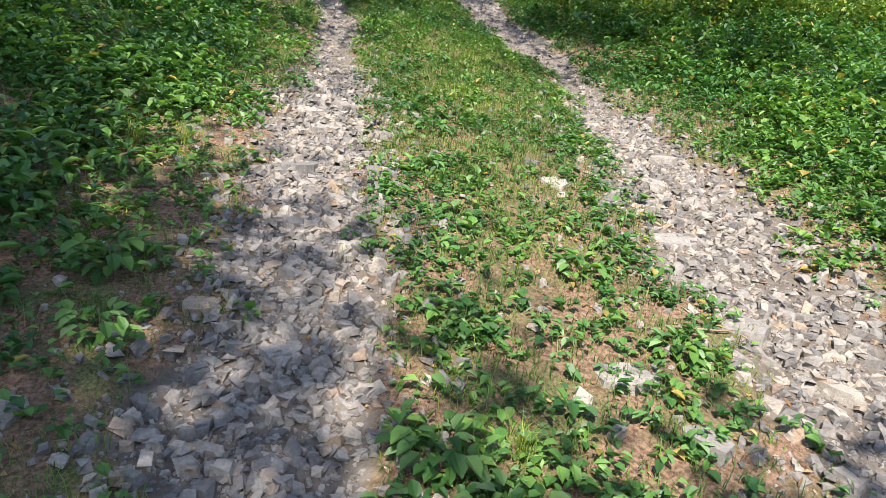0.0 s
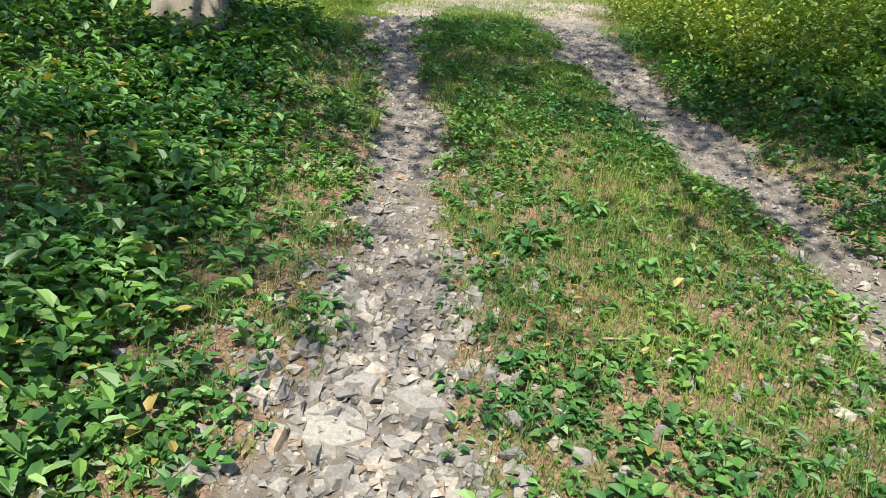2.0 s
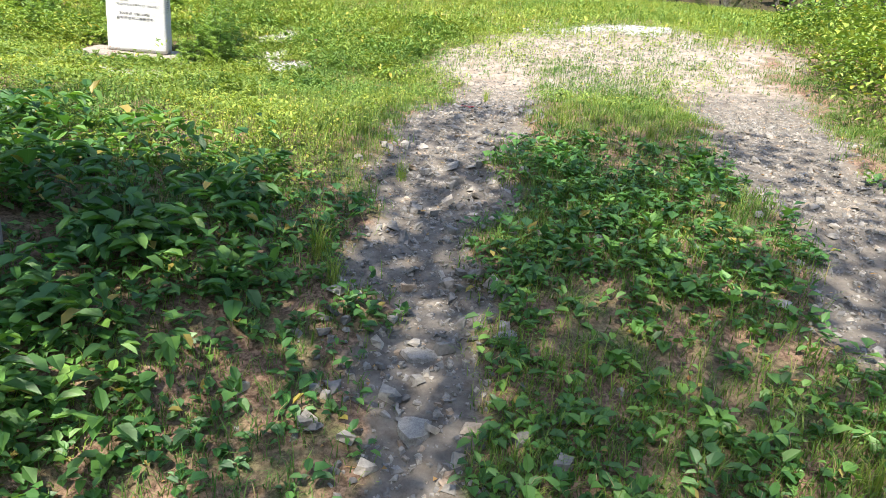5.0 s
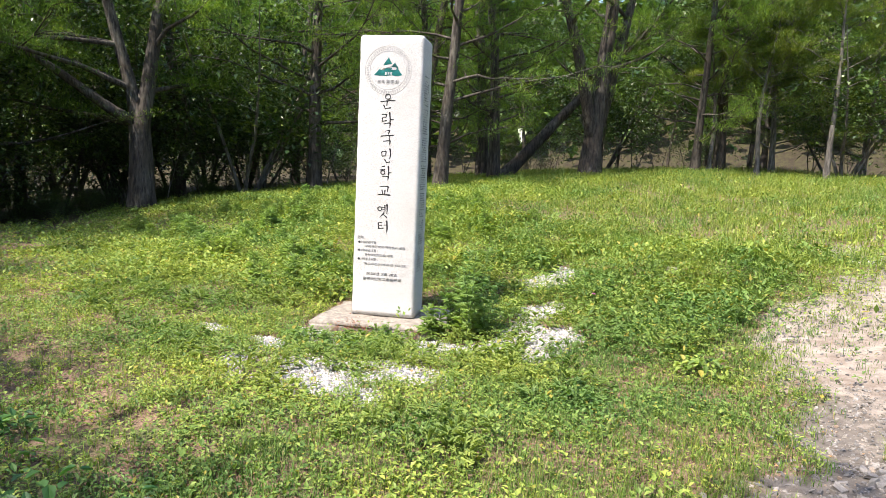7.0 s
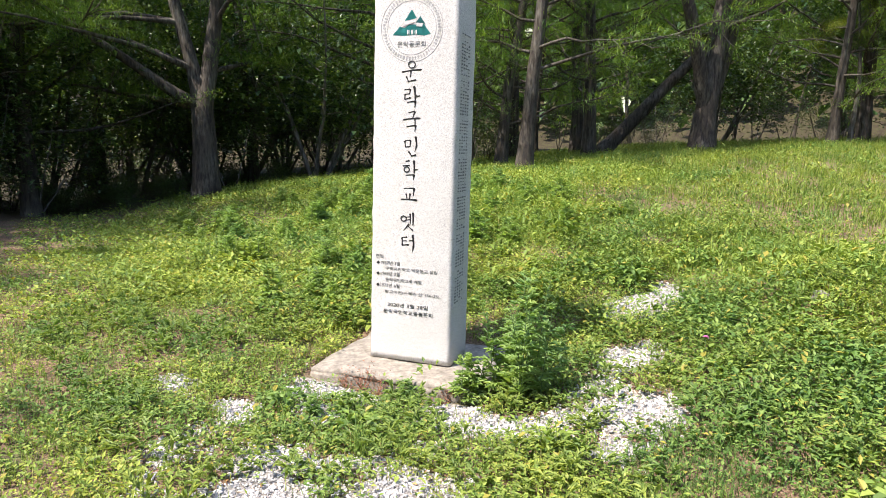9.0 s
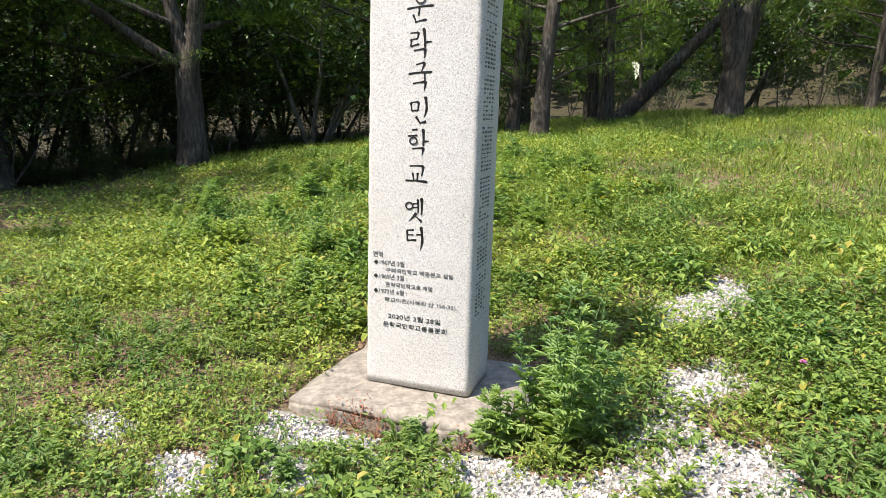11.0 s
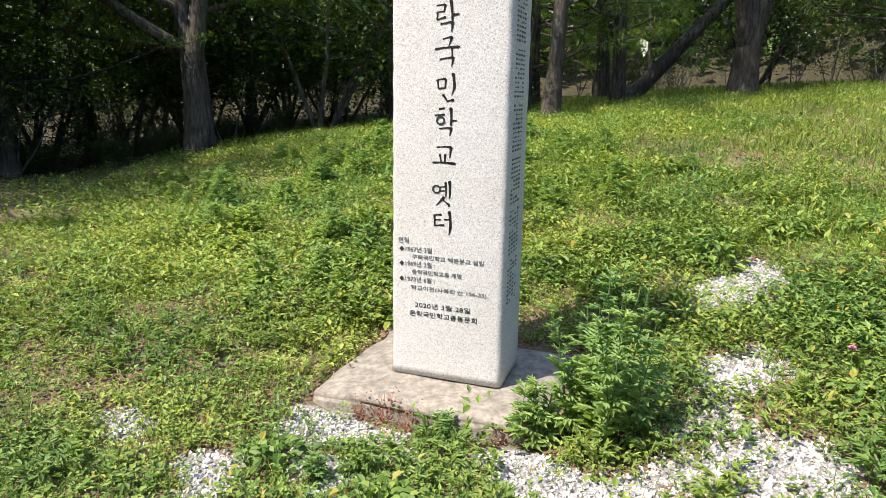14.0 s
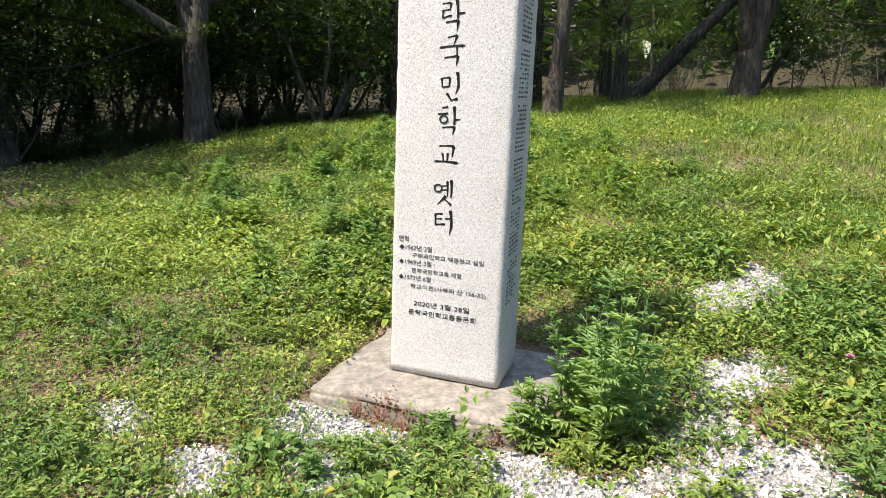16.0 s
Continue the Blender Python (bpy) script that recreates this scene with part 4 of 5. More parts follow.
x1, y1 = strew(66000, -7.5, 4.5, 0.2, 11.5, verge)
close = (x1 > -3.0) & (x1 < 1.8) & (y1 < 9.5)
small = rosettes(x1[close], y1[close], (4, 7), (0.022, 0.058), 0.35, 0.05, 0.025, 0.62, leaves)
small_far = rosettes(x1[~close], y1[~close], (4, 7), (0.026, 0.062), 0.35, 0.06, 0.025, 0.66)
x2, y2 = strew(19000, -7.5, 4.5, 0.4, 11.5, lambda x, y: verge(x, y) * step(0.1, 0.9, np.maximum(left_of(x, y), right_of(x, y))))
tall_ones = rosettes(x2, y2, (6, 10), (0.045, 0.095), 0.25, 0.2, 0.07, 0.55, leaves)
stuff("verge_weeds", [small, small_far, tall_ones], M_BROAD, "broad-leaved green weeds covering the banks of the road", "weeds")


x2, y2 = strew(30000, -14.0, 9.0, -9.0, 12.0, lambda x, y: 0.8 * clear(x, y) * ((x < -7.4) | (x > 4.4) | (y < 0.3)) * (1 - step(10, 12, y - 0.25 * (x + 2))))
stuff("roadside_weeds", [rosettes(x2, y2, (4, 7), (0.06, 0.13), 0.35, 0.12, 0.05, 0.7)], M_BROAD, "green weeds under the roadside trees", "weeds")


def between(x, y):
    """Grass on the strip between the ruts and along the banks."""
    inside = (x > left_rut(y) + 0.2) & (x < right_rut(y) - 0.2)
    n = vnoise(x, y, 0.5, 8)
    d = np.where(inside, (0.22 + 0.75 * step(2.8, 6.0, y)) * (1 - 0.2 * step(9, 12, y)), 0.12 + 0.25 * step(3.0, 6.0, y) + 0.3 * step(9, 11, y))
    return np.clip(d * (0.35 + 1.2 * n), 0, 1) * clear(x, y) * (1 - step(14, 16.5, y))


x3, y3 = strew(125000, -5.5, 3.5, 0.3, 16.5, between)
stuff("road_grass", [tufts(x3, y3, (7, 11), (0.03, 0.1), (0.0025, 0.0045), 0.75, 0.035)], M_ROADGRASS, "short grass on the strip between the wheel ruts", "grass")
x4, y4 = strew(1100, -0.8, 5.5, 8.5, 19.0, lambda x, y: step(0.5, 1.1, right_of(x, y)) * step(8, 11, y + x) * 0.8)
x12, y12 = strew(8000, -1.2, 6.5, 8.5, 19.0, lambda x, y: step(0.15, 0.8, right_of(x, y)) * (0.4 + 0.6 * step(0.35, 0.6, vnoise(x, y, 0.7, 17))))
stuff("bank_weeds", [rosettes(x12, y12, (12, 20), (0.035, 0.085), 0.35, 0.42, 0.13, 0.5, leaves)], M_CLOVER, "tall leafy green weeds on the sunny bank", "weeds")
stuff("bank_grass", [tufts(x4, y4, (16, 26), (0.18, 0.42), (0.004, 0.008), 0.85, 0.06)], M_FIELDGRASS, "long arching grass on the sunny bank", "grass")


def meadow(x, y):
    n = vnoise(x, y, 0.8, 11) * 0.6 + vnoise(x, y, 0.28, 12) * 0.4
    start = step(8.6, 10.6, y + 0.28 * (x + 6)) * step(0.1, 0.5, left_of(x, y) + 30 * (y > 12.5))
    bare = 1 - 0.5 * step(0.6, 0.75, vnoise(x, y, 1.1, 15)) * (1 - step(13.5, 15.5, y)) 
    trodden = 1 - 0.5 * (1 - step(0.0, 2.0, -x - 4.0)) * (1 - step(16, 18, y))
    return np.clip(0.45 + 1.0 * step(0.3, 0.6, n), 0, 1) * start * clear(x, y) * bare * trodden * (1 - 0.45 * wood_mask(x, y)) * (1 - 0.95 * np.exp(-((x + 8.4) / 0.35) ** 2 - ((y - 16.0) / 0.25) ** 2)) * (1 - 0.95 * np.exp(-((x + 7.85) / 0.4) ** 2 - ((y - 17.1) / 0.25) ** 2))


# low leafy herbs near the monument, thinner with distance
x5, y5 = strew(110000, -13.0, -1.2, 9.6, 18.5, meadow)
herbs = rosettes(x5, y5, (5, 9), (0.011, 0.036), 0.4, 0.065, 0.035, 0.55)
x6, y6 = strew(9000, -14.0, -3.2, 12.0, 19.0, lambda x, y: meadow(x, y) * step(0.5, 0.68, vnoise(x, y, 1.0, 13)) * step(12.2, 14.0, y - 0.1 * (x + 7)))
lush = rosettes(x6, y6, (18, 28), (0.024, 0.06), 0.4, 0.25, 0.12, 0.42)
stuff("meadow_herbs", [herbs, lush], M_CLOVER, "bright green low herbs covering the field", "herbs")
x7, y7 = strew(22000, -20.0, 8.0, 15.0, 33.0, lambda x, y: meadow(x, y) * (1 - 0.3 * step(18, 26, y)))
far_herbs = rosettes(x7, y7, (7, 11), (0.035, 0.085), 0.5, 0.15, 0.1, 0.42)
x7, y7 = strew(15000, -19.0, -9.5, 9.5, 22.0, meadow)
stuff("field_herbs", [far_herbs, rosettes(x7, y7, (7, 10), (0.03, 0.06), 0.42, 0.14, 0.08, 0.55)], M_CLOVER, "green herbs on the far part of the field", "herbs")
x8, y8 = strew(60000, -12.0, -1.0, 9.6, 18.0, lambda x, y: meadow(x, y) * 0.55 + 0.06 * clear(x, y))
near_grass = tufts(x8, y8, (4, 8), (0.04, 0.12), (0.002, 0.0045), 0.55, 0.03)
x9, y9 = strew(26000, -19.5, 8.0, 16.0, 33.0, lambda x, y: meadow(x, y) * (0.75 + 0.25 * step(17, 22, y - 0.2 * x - 2)))
stuff("field_grass", [near_grass, tufts(x9, y9, (9, 14), (0.1, 0.3), (0.005, 0.009), 0.7, 0.1)], M_FIELDGRASS, "grass growing through the field", "grass")


# taller herbs in the monument's shade, behind the mugwort
x10, y10 = strew(900, -7.2, -4.6, 13.7, 16.2, lambda x, y: clear(x, y) * (0.35 + 0.65 * step(0.35, 0.6, vnoise(x, y, 0.5, 19))))
stuff("shade_herbs", [rosettes(x10, y10, (10, 16), (0.025, 0.05), 0.4, 0.16, 0.09, 0.5)], M_CLOVER, "leafy green herbs behind the monument", "herbs")


# ---- single plants ----
def lobed(base, azimuth, rise, length):
    """Deeply cut leaves: a long middle lobe and two pairs of side lobes."""
    ahead = np.stack([np.cos(azimuth) * np.cos(rise), np.sin(azimuth) * np.cos(rise), np.sin(rise)], 1) * length[:, None]
    lobes = [leaves(base, azimuth, rise, length, length * 0.2, 0.2, 0.3)]
    for at, size in ((0.3, 0.42), (0.52, 0.4)):
        for turn in (-0.75, 0.75):
            lobes.append(leaves(base + ahead * at, azimuth + turn, rise - 0.12, length * size, length * size * 0.34, 0.15, 0.2))
    return joined(lobes)


def mugwort(seed, tall, stems, spread, label, group=""):
    """Upright leafy stems from one root."""
    rand = np.random.default_rng(seed)
    plant = thing("mugwort_plant", label, "plant", group=group)
    for s in range(stems):
        a, r = s * 2.4 + rand.uniform(-0.3, 0.3), math.sqrt((s + 0.5) / stems) * spread
        pts = wander((math.cos(a) * r * 0.6, math.sin(a) * r * 0.6, 0), (math.cos(a) * r * 0.9, math.sin(a) * r * 0.9, 1), tall * rand.uniform(0.75, 1.05) * (1.05 - 0.4 * (r / spread) ** 2), 6, 0.06, rand)
        stem = hang("stem", mesh_of("stem", *tube(pts, np.linspace(0.004, 0.0015, 7), 4), M_STEM, True), plant)
        k = 34
        h = rand.uniform(0.1, 1.0, k)
        base = np.stack([np.interp(h, np.linspace(0, 1, 7), pts[:, c]) for c in range(3)], 1)
        v, f = lobed(base, rand.uniform(0, 6.28, k), rand.normal(0.5, 0.28, k), rand.uniform(0.065, 0.135, k) * (1.2 - 0.65 * h))
        hang("foliage", mesh_of("leaves", v, f, M_MUGWORT), stem)
    return plant


def root(ob, x, y, turn=0.0, size=1.0):
    ob.matrix_basis = stand(x, y, turn, size, 0.01)
    return ob


root(mugwort(71, 0.84, 13, 0.23, "bushy grey-green mugwort beside the monument's plinth"), -6.5, 13.55, 0, 1.1)
thin_one = root(mugwort(72, 0.44, 4, 0.12, "thin mugwort stems at the plinth's corner", "mugwort in the field"), -6.72, 13.3)
copy_thing(thin_one, stand(-7.02, 13.02, 2.0, 0.6))
copy_thing(thin_one, stand(-6.95, 12.3, 1.0, 0.55))
for n_ in range(80):
    x, y = spots.uniform(-15, -8.8), spots.uniform(13.0, 18.0)
    copy_thing(thin_one, stand(x, y, spots.uniform(0, 6.28), spots.uniform(0.75, 1.3)))


def weed_clump(seed, leaf, count, tall, spread, material, label, group="", narrow=0.6):
    rand = np.random.default_rng(seed)
    plant = thing("weed", label, "plant", group=group)
    az = rand.uniform(0, 6.28, count)
    r = rand.random(count) ** 0.6 * spread
    base = np.stack([np.cos(az) * r, np.sin(az) * r, rand.uniform(0.15, 1, count) * tall * (1.1 - r / spread * 0.5)], 1)
    size = rand.uniform(0.7, 1.2, count) * leaf
    v, f = leaves(base, az + rand.normal(0, 0.5, count), rand.normal(0.2, 0.3, count), size, size * narrow, 0.2, 0.3)
    hang("foliage", mesh_of("leaves", v, f, material), plant)
    hang("stem", mesh_of("stem", *tube([(0, 0, -0.02), (0.004, 0, tall * 0.5), (0, 0.005, tall)], [0.005, 0.004, 0.002], 5), M_STEM), plant)
    return plant


CLUMPS = "leafy weeds in the field"
clump_one = root(weed_clump(81, 0.075, 90, 0.22, 0.24, M_CLOVER, "bright leafy weed clump in the field", CLUMPS), -8.6, 13.3)
for x, y, s in ((-8.2, 13.75, 1.2), (-8.9, 12.9, 0.9), (-9.3, 13.6, 1.1), (-5.75, 14.55, 0.8), (-5.3, 15.2, 0.9), (-6.0, 16.9, 1.2), (-6.7, 17.0, 1.0), (-5.2, 16.9, 1.1), (-7.4, 15.9, 1.1), (-8.1, 15.4, 1.0), (-7.1, 12.2, 0.7),
                (-6.55, 12.35, 0.8), (-9.9, 14.4, 1.2), (-10.4, 13.2, 1.1), (-8.9, 16.5, 1.2), (-4.9, 14.6, 0.7)):
    copy_thing(clump_one, stand(x, y, spots.uniform(0, 6.28), s, 0.01))
for n_ in range(44):
    x, y = spots.uniform(-10.5, -4.4), spots.uniform(12.6, 18.0)
    if float(clear(np.float64(x), np.float64(y))) > 0.75 and not (-8.2 < x < -5.9 and 12.0 < y < 14.2):
        copy_thing(clump_one, stand(x, y, spots.uniform(0, 6.28), spots.uniform(0.55, 1.05), 0.01))
ROADWEED = "leafy weeds beside the road"
road_one = root(weed_clump(82, 0.078, 48, 0.13, 0.15, M_BROAD, "broad-leaved dark green weed beside the rut", ROADWEED), -1.3, 2.35)
for x, y, s in ((-1.1, 1.95, 0.8), (-1.62, 2.0, 1.1), (0.1, 1.62, 0.9), (0.3, 1.45, 0.8), (0.12, 2.3, 0.7), (0.7, 1.5, 0.8), (0.95, 2.4, 0.7), (0.6, 2.9, 0.8), (-1.75, 3.3, 0.9), (-2.0, 4.2, 1.0), (-0.25, 3.9, 0.7),
                (-0.3, 4.6, 0.8), (-0.75, 6.1, 0.8), (-0.5, 6.6, 0.7), (-2.25, 5.1, 1.1), (-2.6, 6.0, 1.2), (-2.5, 7.1, 1.2), (-3.2, 7.6, 1.3), (-3.5, 9.0, 1.3), (-4.2, 9.3, 1.2), (-3.4, 9.6, 1.0), (-4.8, 8.2, 1.3), (-3.7, 8.0, 1.1)):
    copy_thing(road_one, stand(x, y, spots.uniform(0, 6.28), s, 0.01))


def grass_clump(seed, count, tall, label, material=M_GRASS, group=""):
    rand = np.random.default_rng(seed)
    plant = thing("grass_clump", label, "grass", group=group)
    base = np.concatenate([rand.normal(0, 0.03, (count, 2)), np.zeros((count, 1))], 1)
    v, f = blades(base, rand.uniform(0, 6.28, count), np.abs(rand.normal(0.6, 0.25, count)), rand.uniform(0.5, 1, count) * tall, rand.uniform(0.003, 0.006, count))
    hang("foliage", mesh_of("foliage", v, f, material), plant)
    return plant


TUSSOCK = "grass clumps"
tussock = root(grass_clump(91, 70, 0.4, "arching clump of long green grass", group=TUSSOCK), -5.9, 15.9)
for x, y, s in ((-6.15, 12.4, 0.6), (-6.35, 12.25, 0.7), (-5.3, 13.9, 0.6), (-1.85, 3.55, 0.65), (-1.65, 3.75, 0.5), (-2.85, 9.35, 0.7), (-2.7, 9.2, 0.6), (-1.95, 7.4, 0.7), (-2.3, 8.0, 0.8), (-2.9, 10.3, 0.5), (0.35, 1.7, 0.45),
                (-6.5, 16.3, 0.9), (-7.0, 17.2, 0.9), (-0.9, 8.9, 0.5), (-3.2, 13.0, 0.5), (-2.2, 12.6, 0.45), (-1.7, 11.6, 0.5)):
    copy_thing(tussock, stand(x, y, spots.uniform(0, 6.28), s, 0.01))

# low plants with cut leaves among the herbs
x11, y11 = strew(4000, -10.0, -4.6, 11.2, 17.5, lambda x, y: clear(x, y) * step(0.42, 0.62, vnoise(x, y, 0.7, 23)))
stuff("cut_leaf_herbs", [rosettes(x11, y11, (5, 9), (0.04, 0.09), 0.45, 0.1, 0.03, 0.5, lambda b, a, r, l, w, f, d: lobed(b, a, r, l))], M_MEADOWGREEN, "low green plants with cut leaves in the field", "herbs")

# dry reddish weeds in front of the plinth
dry = thing("dry_weed", "withered reddish weed in front of the plinth", "plant", group="withered weeds")
dry_rand = np.random.default_rng(95)
sticks = []
for n_ in range(16):
    a = dry_rand.uniform(0, 6.28)
    sticks.append(tube(wander((0, 0, 0), (math.cos(a) * 0.5, math.sin(a) * 0.5, 1), dry_rand.uniform(0.08, 0.2), 3, 0.2, dry_rand), [0.0022, 0.0018, 0.0014, 0.001], 3))
tagged(hang("stalks", mesh_of("stalks", *joined(sticks), M_DRY), dry), kind="stuff")
tip = dry_rand.normal(0, 0.05, (60, 3)) + np.array([0, 0, 0.1])
tip[:, 2] = np.abs(tip[:, 2])
hang("foliage", mesh_of("leaves", *leaves(tip, dry_rand.uniform(0, 6.28, 60), dry_rand.normal(0.3, 0.4, 60), dry_rand.uniform(0.012, 0.03, 60), dry_rand.uniform(0.006, 0.012, 60)), M_DRY), dry)
dry.matrix_basis = stand(-7.32, 12.86, 0, 1, 0.01)
for x, y, s in ((-7.18, 12.9, 0.8), (-7.42, 12.78, 0.7), (-6.8, 13.15, 0.7), (-6.7, 13.35, 0.6), (-5.6, 14.1, 0.6), (-8.3, 12.3, 0.5), (-6.9, 12.2, 0.5)):
    copy_thing(dry, stand(x, y, spots.uniform(0, 6.28), s, 0.01))

# a thistle-like pink flower by the white chips
flower = thing("pink_flower", "small pink flower head on a thin green stem", "flower")
hang("stem", mesh_of("stem", *tube([(0, 0, 0), (0.01, 0, 0.12), (0.0, 0.01, 0.2)], [0.0025, 0.002, 0.0015], 4), M_STEM), flower)
k_ = 26
hang("petals", mesh_of("petals", *leaves(np.tile([0, 0.01, 0.2], (k_, 1)), np.linspace(0, 12, k_), np.linspace(0.2, 1.3, k_), np.full(k_, 0.024), np.full(k_, 0.009))
                       , M_PETAL), flower)
root(flower, -5.95, 14.75)

# fallen leaves and twigs
x, y = strew(26000, -6.5, 3.5, 0.4, 14.0, lambda x, y: 0.15 + 0.4 * (1 - step(4, 8, y)) * (rut_mask(x, y) < 0.5))
n_ = len(x)
stuff("fallen_leaves", [slips(np.stack([x, y, height(x, y) + 0.008], 1), rng.uniform(0, 6.28, n_), rng.normal(0.2, 0.3, n_), 0.012 + 0.045 * rng.random(n_) ** 3, 0.004 + 0.018 * rng.random(n_) ** 2)],
      M_DEADLEAF, "dry brown fallen leaves on the soil", "leaves")
for x, y, turn, size in ((0.95, 2.55, 0.2, 0.32), (-1.95, 4.4, 2.6, 0.3), (-0.4, 5.4, 0.6, 0.25), (-1.2, 4.55, 1.9, 0.22), (-2.9, 11.2, 1.2, 0.3), (-1.75, 8.3, 2.2, 0.3), (0.7, 3.6, 0.8, 0.2)):
    pts = wander((0, 0, 0), (1, 0, 0), size, 6, 0.12, np.random.default_rng(int(abs(x) * 100)), 0)
    pts[:, 2] = 0.004
    ob = tagged(new("twig", mesh_of("twig", *tube(pts, np.linspace(0.006, 0.003, 7), 5), M_TWIG, True)), "thin dry twig lying on the ground", "twig", "twigs")
    ob.matrix_basis = stand(x, y, turn, 1, -0.012)
red_bm = bmesh.new()
bmesh.ops.create_grid(red_bm, x_segments=6, y_segments=3, size=0.5)
for v in red_bm.verts:
    v.co = Vector((v.co.x * 0.11, v.co.y * 0.04, 0.012 + 0.015 * noise.noise(v.co * 4)))
bmesh.ops.solidify(red_bm, geom=red_bm.faces[:], thickness=0.002)
red_me = bpy.data.meshes.new("scrap")
red_bm.to_mesh(red_me)
red_bm.free()
red_me.materials.append(M_RED)
tagged(new("scrap", red_me), "crumpled red scrap lying on the worn earth", "scrap").matrix_basis = stand(-3.16, 12.29, 0.2, 1, -0.01)


# ---- stones ----
def stone_mesh(seed, flat):
    """A rough angular stone."""
    bm = bmesh.new()
    bmesh.ops.create_icosphere(bm, subdivisions=1, radius=0.5)
    r = random.Random(seed)
    for v in bm.verts:
        v.co *= r.uniform(0.78, 1.12)
        v.co.z *= flat
        v.co.x *= 1.25
    me = bpy.data.meshes.new("stone")
    bm.to_mesh(me)
    bm.free()
    me.materials.append(M_STONE)
    me.shade_flat()
    return me


STONES = [stone_mesh(200 + k, 0.35 + 0.07 * (k % 4)) for k in range(10)]


def slab_mesh(seed):
    """A larger flat stone with broken edges and a slightly tilted top."""
    bm = bmesh.new()
    r = random.Random(seed)
    sides = r.choice((6, 7, 8))
    ring = [(math.cos(a) * r.uniform(0.3, 0.62), math.sin(a) * r.uniform(0.26, 0.46)) for a in [(k + r.uniform(-0.25, 0.25)) * 2 * math.pi / sides for k in range(sides)]]
    tx, ty = r.uniform(-0.1, 0.1), r.uniform(-0.1, 0.1)
    top = [bm.verts.new((x * r.uniform(0.82, 0.97), y * r.uniform(0.82, 0.97), 0.1 + x * tx + y * ty + r.uniform(-0.015, 0.015))) for x, y in ring]
    low = [bm.verts.new((x * 1.06, y * 1.06, -0.3)) for x, y in ring]
    centre = bm.verts.new((r.uniform(-0.12, 0.12), r.uniform(-0.1, 0.1), 0.115))
    for k in range(sides):
        n = (k + 1) % sides
        bm.faces.new((centre, top[k], top[n]))
        bm.faces.new((top[k], low[k], low[n], top[n]))
    bmesh.ops.subdivide_edges(bm, edges=bm.edges[:], cuts=1, use_grid_fill=True)
    for v in bm.verts:
        v.co += Vector((r.uniform(-1, 1), r.uniform(-1, 1), r.uniform(-0.6, 0.6))) * 0.022
    me = bpy.data.meshes.new("stone")
    bm.to_mesh(me)
    bm.free()
    me.materials.append(M_STONE)
    me.shade_flat()
    return me


SLABS = [slab_mesh(300 + k) for k in range(8)]


def lay(me, x, y, size, turn, tilt=0.0, sink=0.0):
    m = Matrix.Translation((x, y, float(height(x, y)) - sink)) @ Matrix.Rotation(turn, 4, "Z") @ Matrix.Rotation(tilt, 4, "X") @ Matrix.Diagonal((size, size, size, 1))
    return hang("stone", me, ground, "", m)


# flat bedrock slabs in the ruts
for n_, (x, y, s, turn) in enumerate(((-0.98, 3.75, 0.36, 0.3), (-1.0, 4.45, 0.3, 1.4), (-1.22, 4.75, 0.28, 2.2), (-0.95, 4.95, 0.26, 0.4), (-1.2, 4.98, 0.24, 1.0), (-0.62, 4.42, 0.24, 2.6), (-0.45, 3.75, 0.26, 0.2),
                                      (-1.35, 4.3, 0.22, 0.9), (-0.5, 2.05, 0.22, 0.5), (-0.85, 2.2, 0.2, 1.6), (0.72, 2.2, 0.26, 0.2), (0.95, 1.95, 0.24, 1.7), (1.3, 2.7, 0.3, 0.6), (1.55, 2.4, 0.28, 2.0), (1.18, 3.5, 0.3, 0.2),
                                      (1.2, 4.3, 0.28, 1.2), (0.55, 4.0, 0.24, 2.4), (0.9, 3.85, 0.22, 0.7), (-1.15, 1.55, 0.2, 0.2), (0.4, 4.3, 0.2, 1.0), (1.35, 4.75, 0.3, 0.4), (0.85, 5.4, 0.2, 1.1), (-1.7, 4.0, 0.14, 0.3),
                                      (-2.25, 9.0, 0.14, 0.3), (-2.0, 9.15, 0.12, 1.3), (-2.15, 8.7, 0.16, 2.0), (0.35, 7.3, 0.2, 0.4), (-5.75, 16.2, 0.24, 0.8), (-6.05, 16.3, 0.18, 2.0))):
    lay(SLABS[n_ % 8], x, y, s, turn, sink=0.035 * s)


def rocky(x, y):
    near_left = np.exp(-((x - left_rut(y)) / 0.36) ** 2) * (1 - 0.87 * step(4.6, 6.2, y))
    near_right = np.exp(-((x - right_rut(y)) / 0.42) ** 2) * 0.75 * (1 - 0.93 * step(4.8, 7.0, y))
    return np.clip(np.maximum(near_left, near_right) + 0.015 * (1 - step(5, 8, y)), 0, 1) * (y < 13)


x, y = strew(1500, -3.2, 2.8, 0.7, 6.2, lambda x, y: rocky(x, y) ** 2)
for n_ in range(min(270, len(x))):
    s = 0.035 + 0.075 * rng.random() ** 2.2
    lay(STONES[n_ % 10], float(x[n_]), float(y[n_]), s, float(rng.uniform(0, 6.28)), float(rng.normal(0, 0.25)), -0.05 * s)


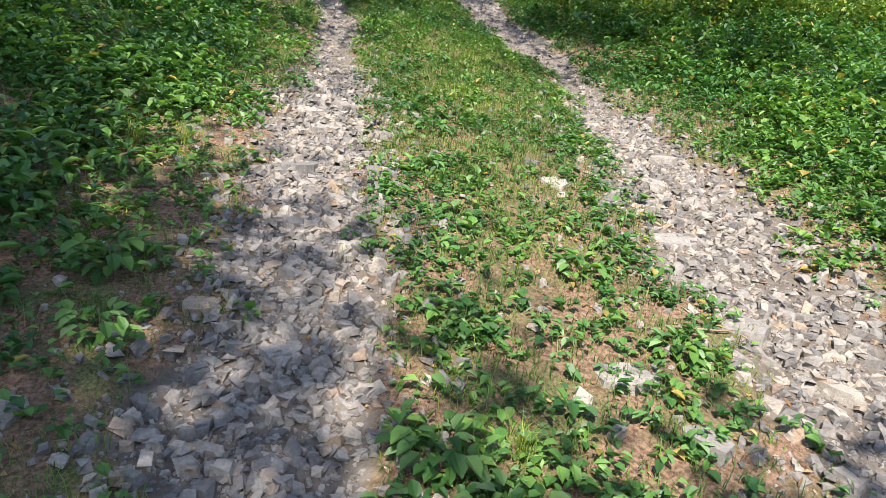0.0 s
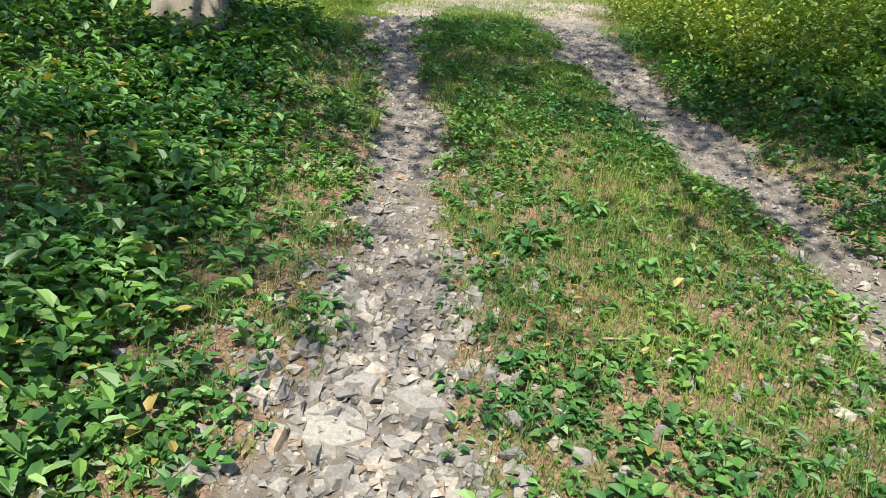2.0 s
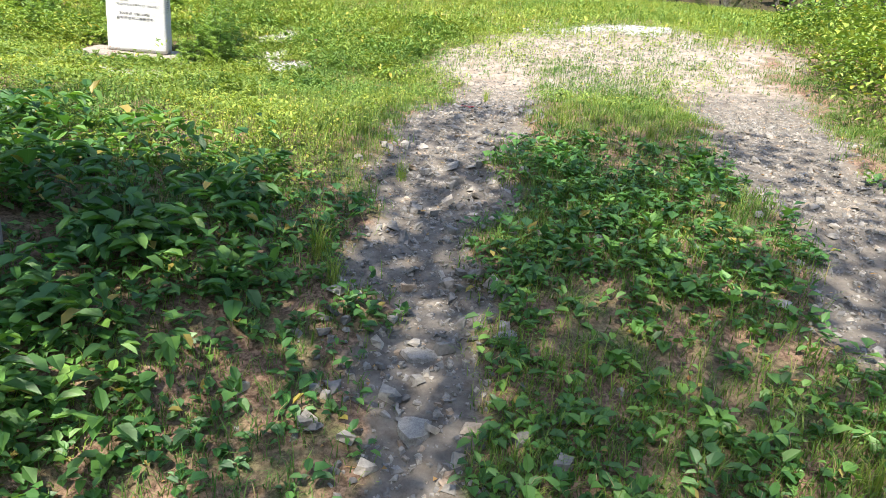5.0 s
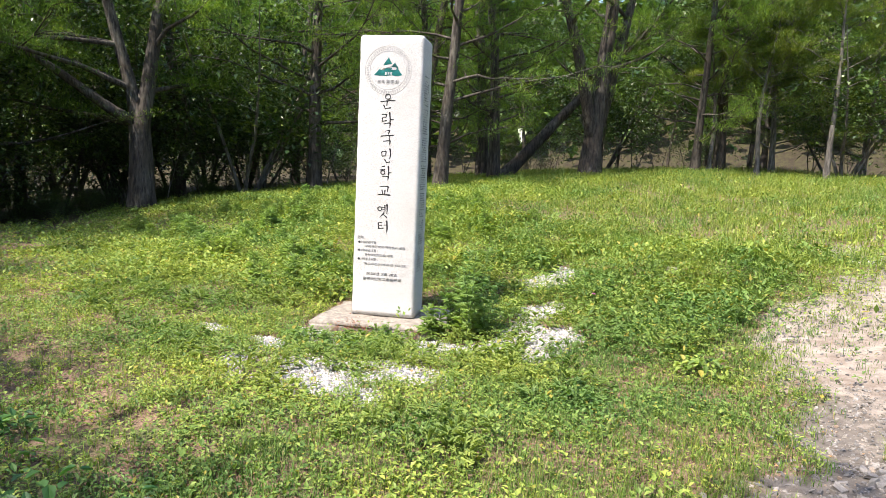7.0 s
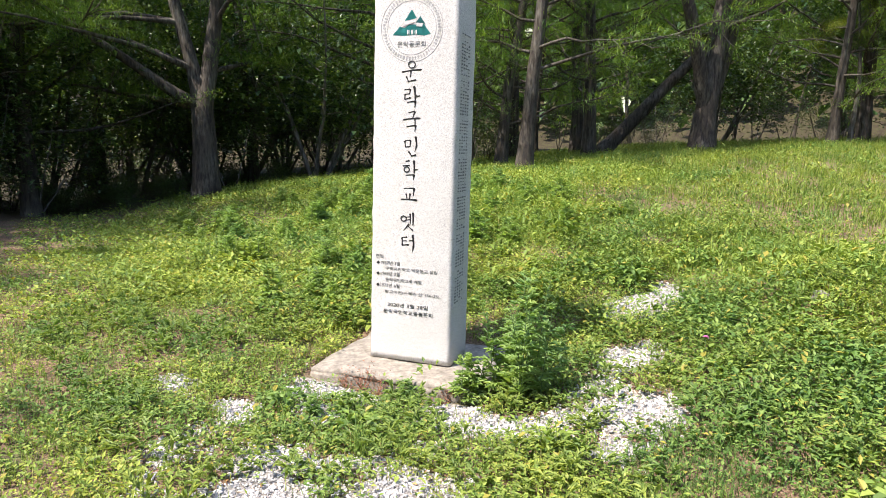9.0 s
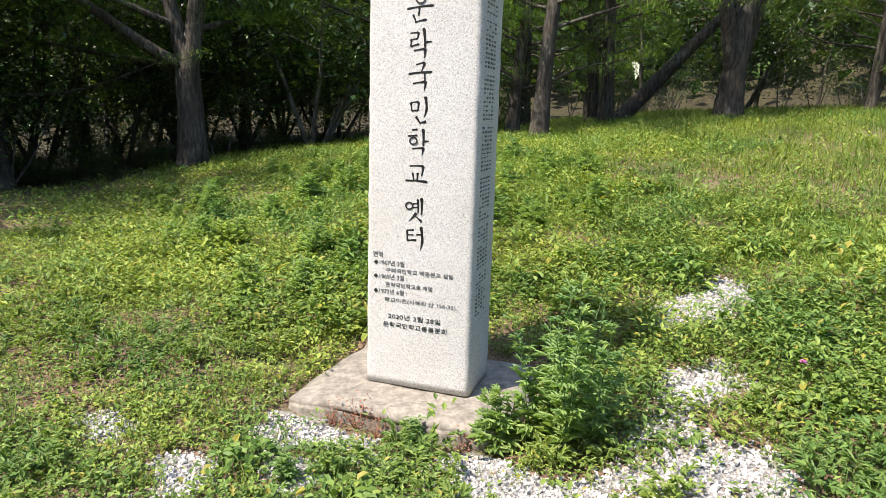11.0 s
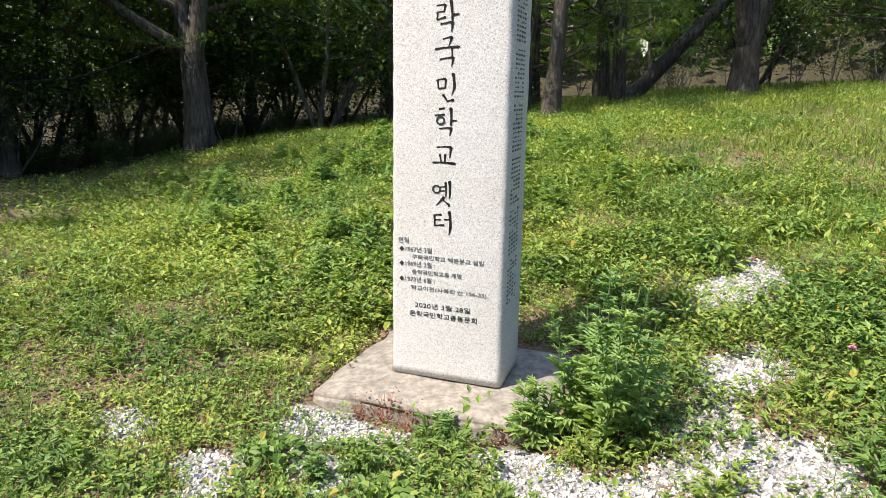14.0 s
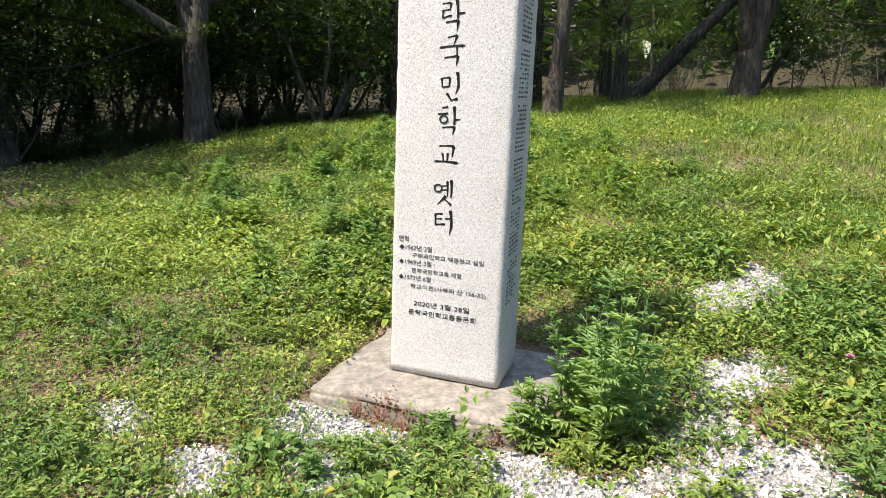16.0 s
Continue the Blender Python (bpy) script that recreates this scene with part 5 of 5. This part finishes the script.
def pebbles(name, count, box, density, size, material, label, lift=0.15):
    """Many small stones as one mesh."""
    block = np.array([(-0.5, -0.5, -0.3), (0.5, -0.5, -0.3), (0.5, 0.5, -0.3), (-0.5, 0.5, -0.3), (-0.36, -0.34, 0.5), (0.36, -0.36, 0.5), (0.34, 0.36, 0.5), (-0.36, 0.34, 0.5)]) * 0.82
    sides = np.array([(4, 5, 6), (4, 6, 7), (0, 1, 5), (0, 5, 4), (1, 2, 6), (1, 6, 5), (2, 3, 7), (2, 7, 6), (3, 0, 4), (3, 4, 7)])
    x, y = strew(count, *box, density)
    n = len(x)
    s = size[0] + (size[1] - size[0]) * rng.random(n) ** 2.6
    shape = np.stack([rng.uniform(0.9, 1.5, n), rng.uniform(0.7, 1.1, n), rng.uniform(0.45, 0.9, n)], 1) * s[:, None]
    jag = rng.uniform(-0.2, 0.2, (n, 8, 3))
    v = (block[None] + jag) * shape[:, None]
    a = rng.uniform(0, 6.28, n)
    ca, sa = np.cos(a)[:, None], np.sin(a)[:, None]
    tilt = rng.normal(0, 0.3, n)[:, None]
    vx, vy, vz = v[..., 0] * ca - v[..., 1] * sa, v[..., 0] * sa + v[..., 1] * ca, v[..., 2] + tilt * v[..., 0]
    v = np.stack([vx + x[:, None], vy + y[:, None], vz + (height(x, y) + s * lift)[:, None]], -1).reshape(-1, 3)
    f = (np.arange(n)[:, None, None] * 8 + sides[None]).reshape(-1, 3)
    return tagged(new(name, mesh_of(name, v, f, material)), label, "gravel", kind="stuff")


pebbles("rut_gravel", 170000, (-4.0, 3.0, 0.3, 13.0), rocky, (0.012, 0.065), M_PEBBLE, "grey-brown broken gravel in the wheel ruts")
pebbles("rut_grit", 210000, (-4.2, 2.6, 0.3, 14.0), lambda x, y: rut_mask(x, y) * 0.8, (0.006, 0.026), M_PEBBLE, "fine grey grit in the wheel ruts")
pebbles("shelf_gravel", 30000, (-5.0, 0.5, 10.0, 19.0), lambda x, y: worn_mask(x, y) * 0.6, (0.008, 0.03), M_PEBBLE, "small pale gravel on the worn earth")
pebbles("white_chippings", 330000, (-8.6, -1.5, 11.0, 18.5), lambda x, y: patches(x, y) * (~near_stone(x, y)), (0.01, 0.027), M_CHIP, "white marble chippings round the monument", 0.25)
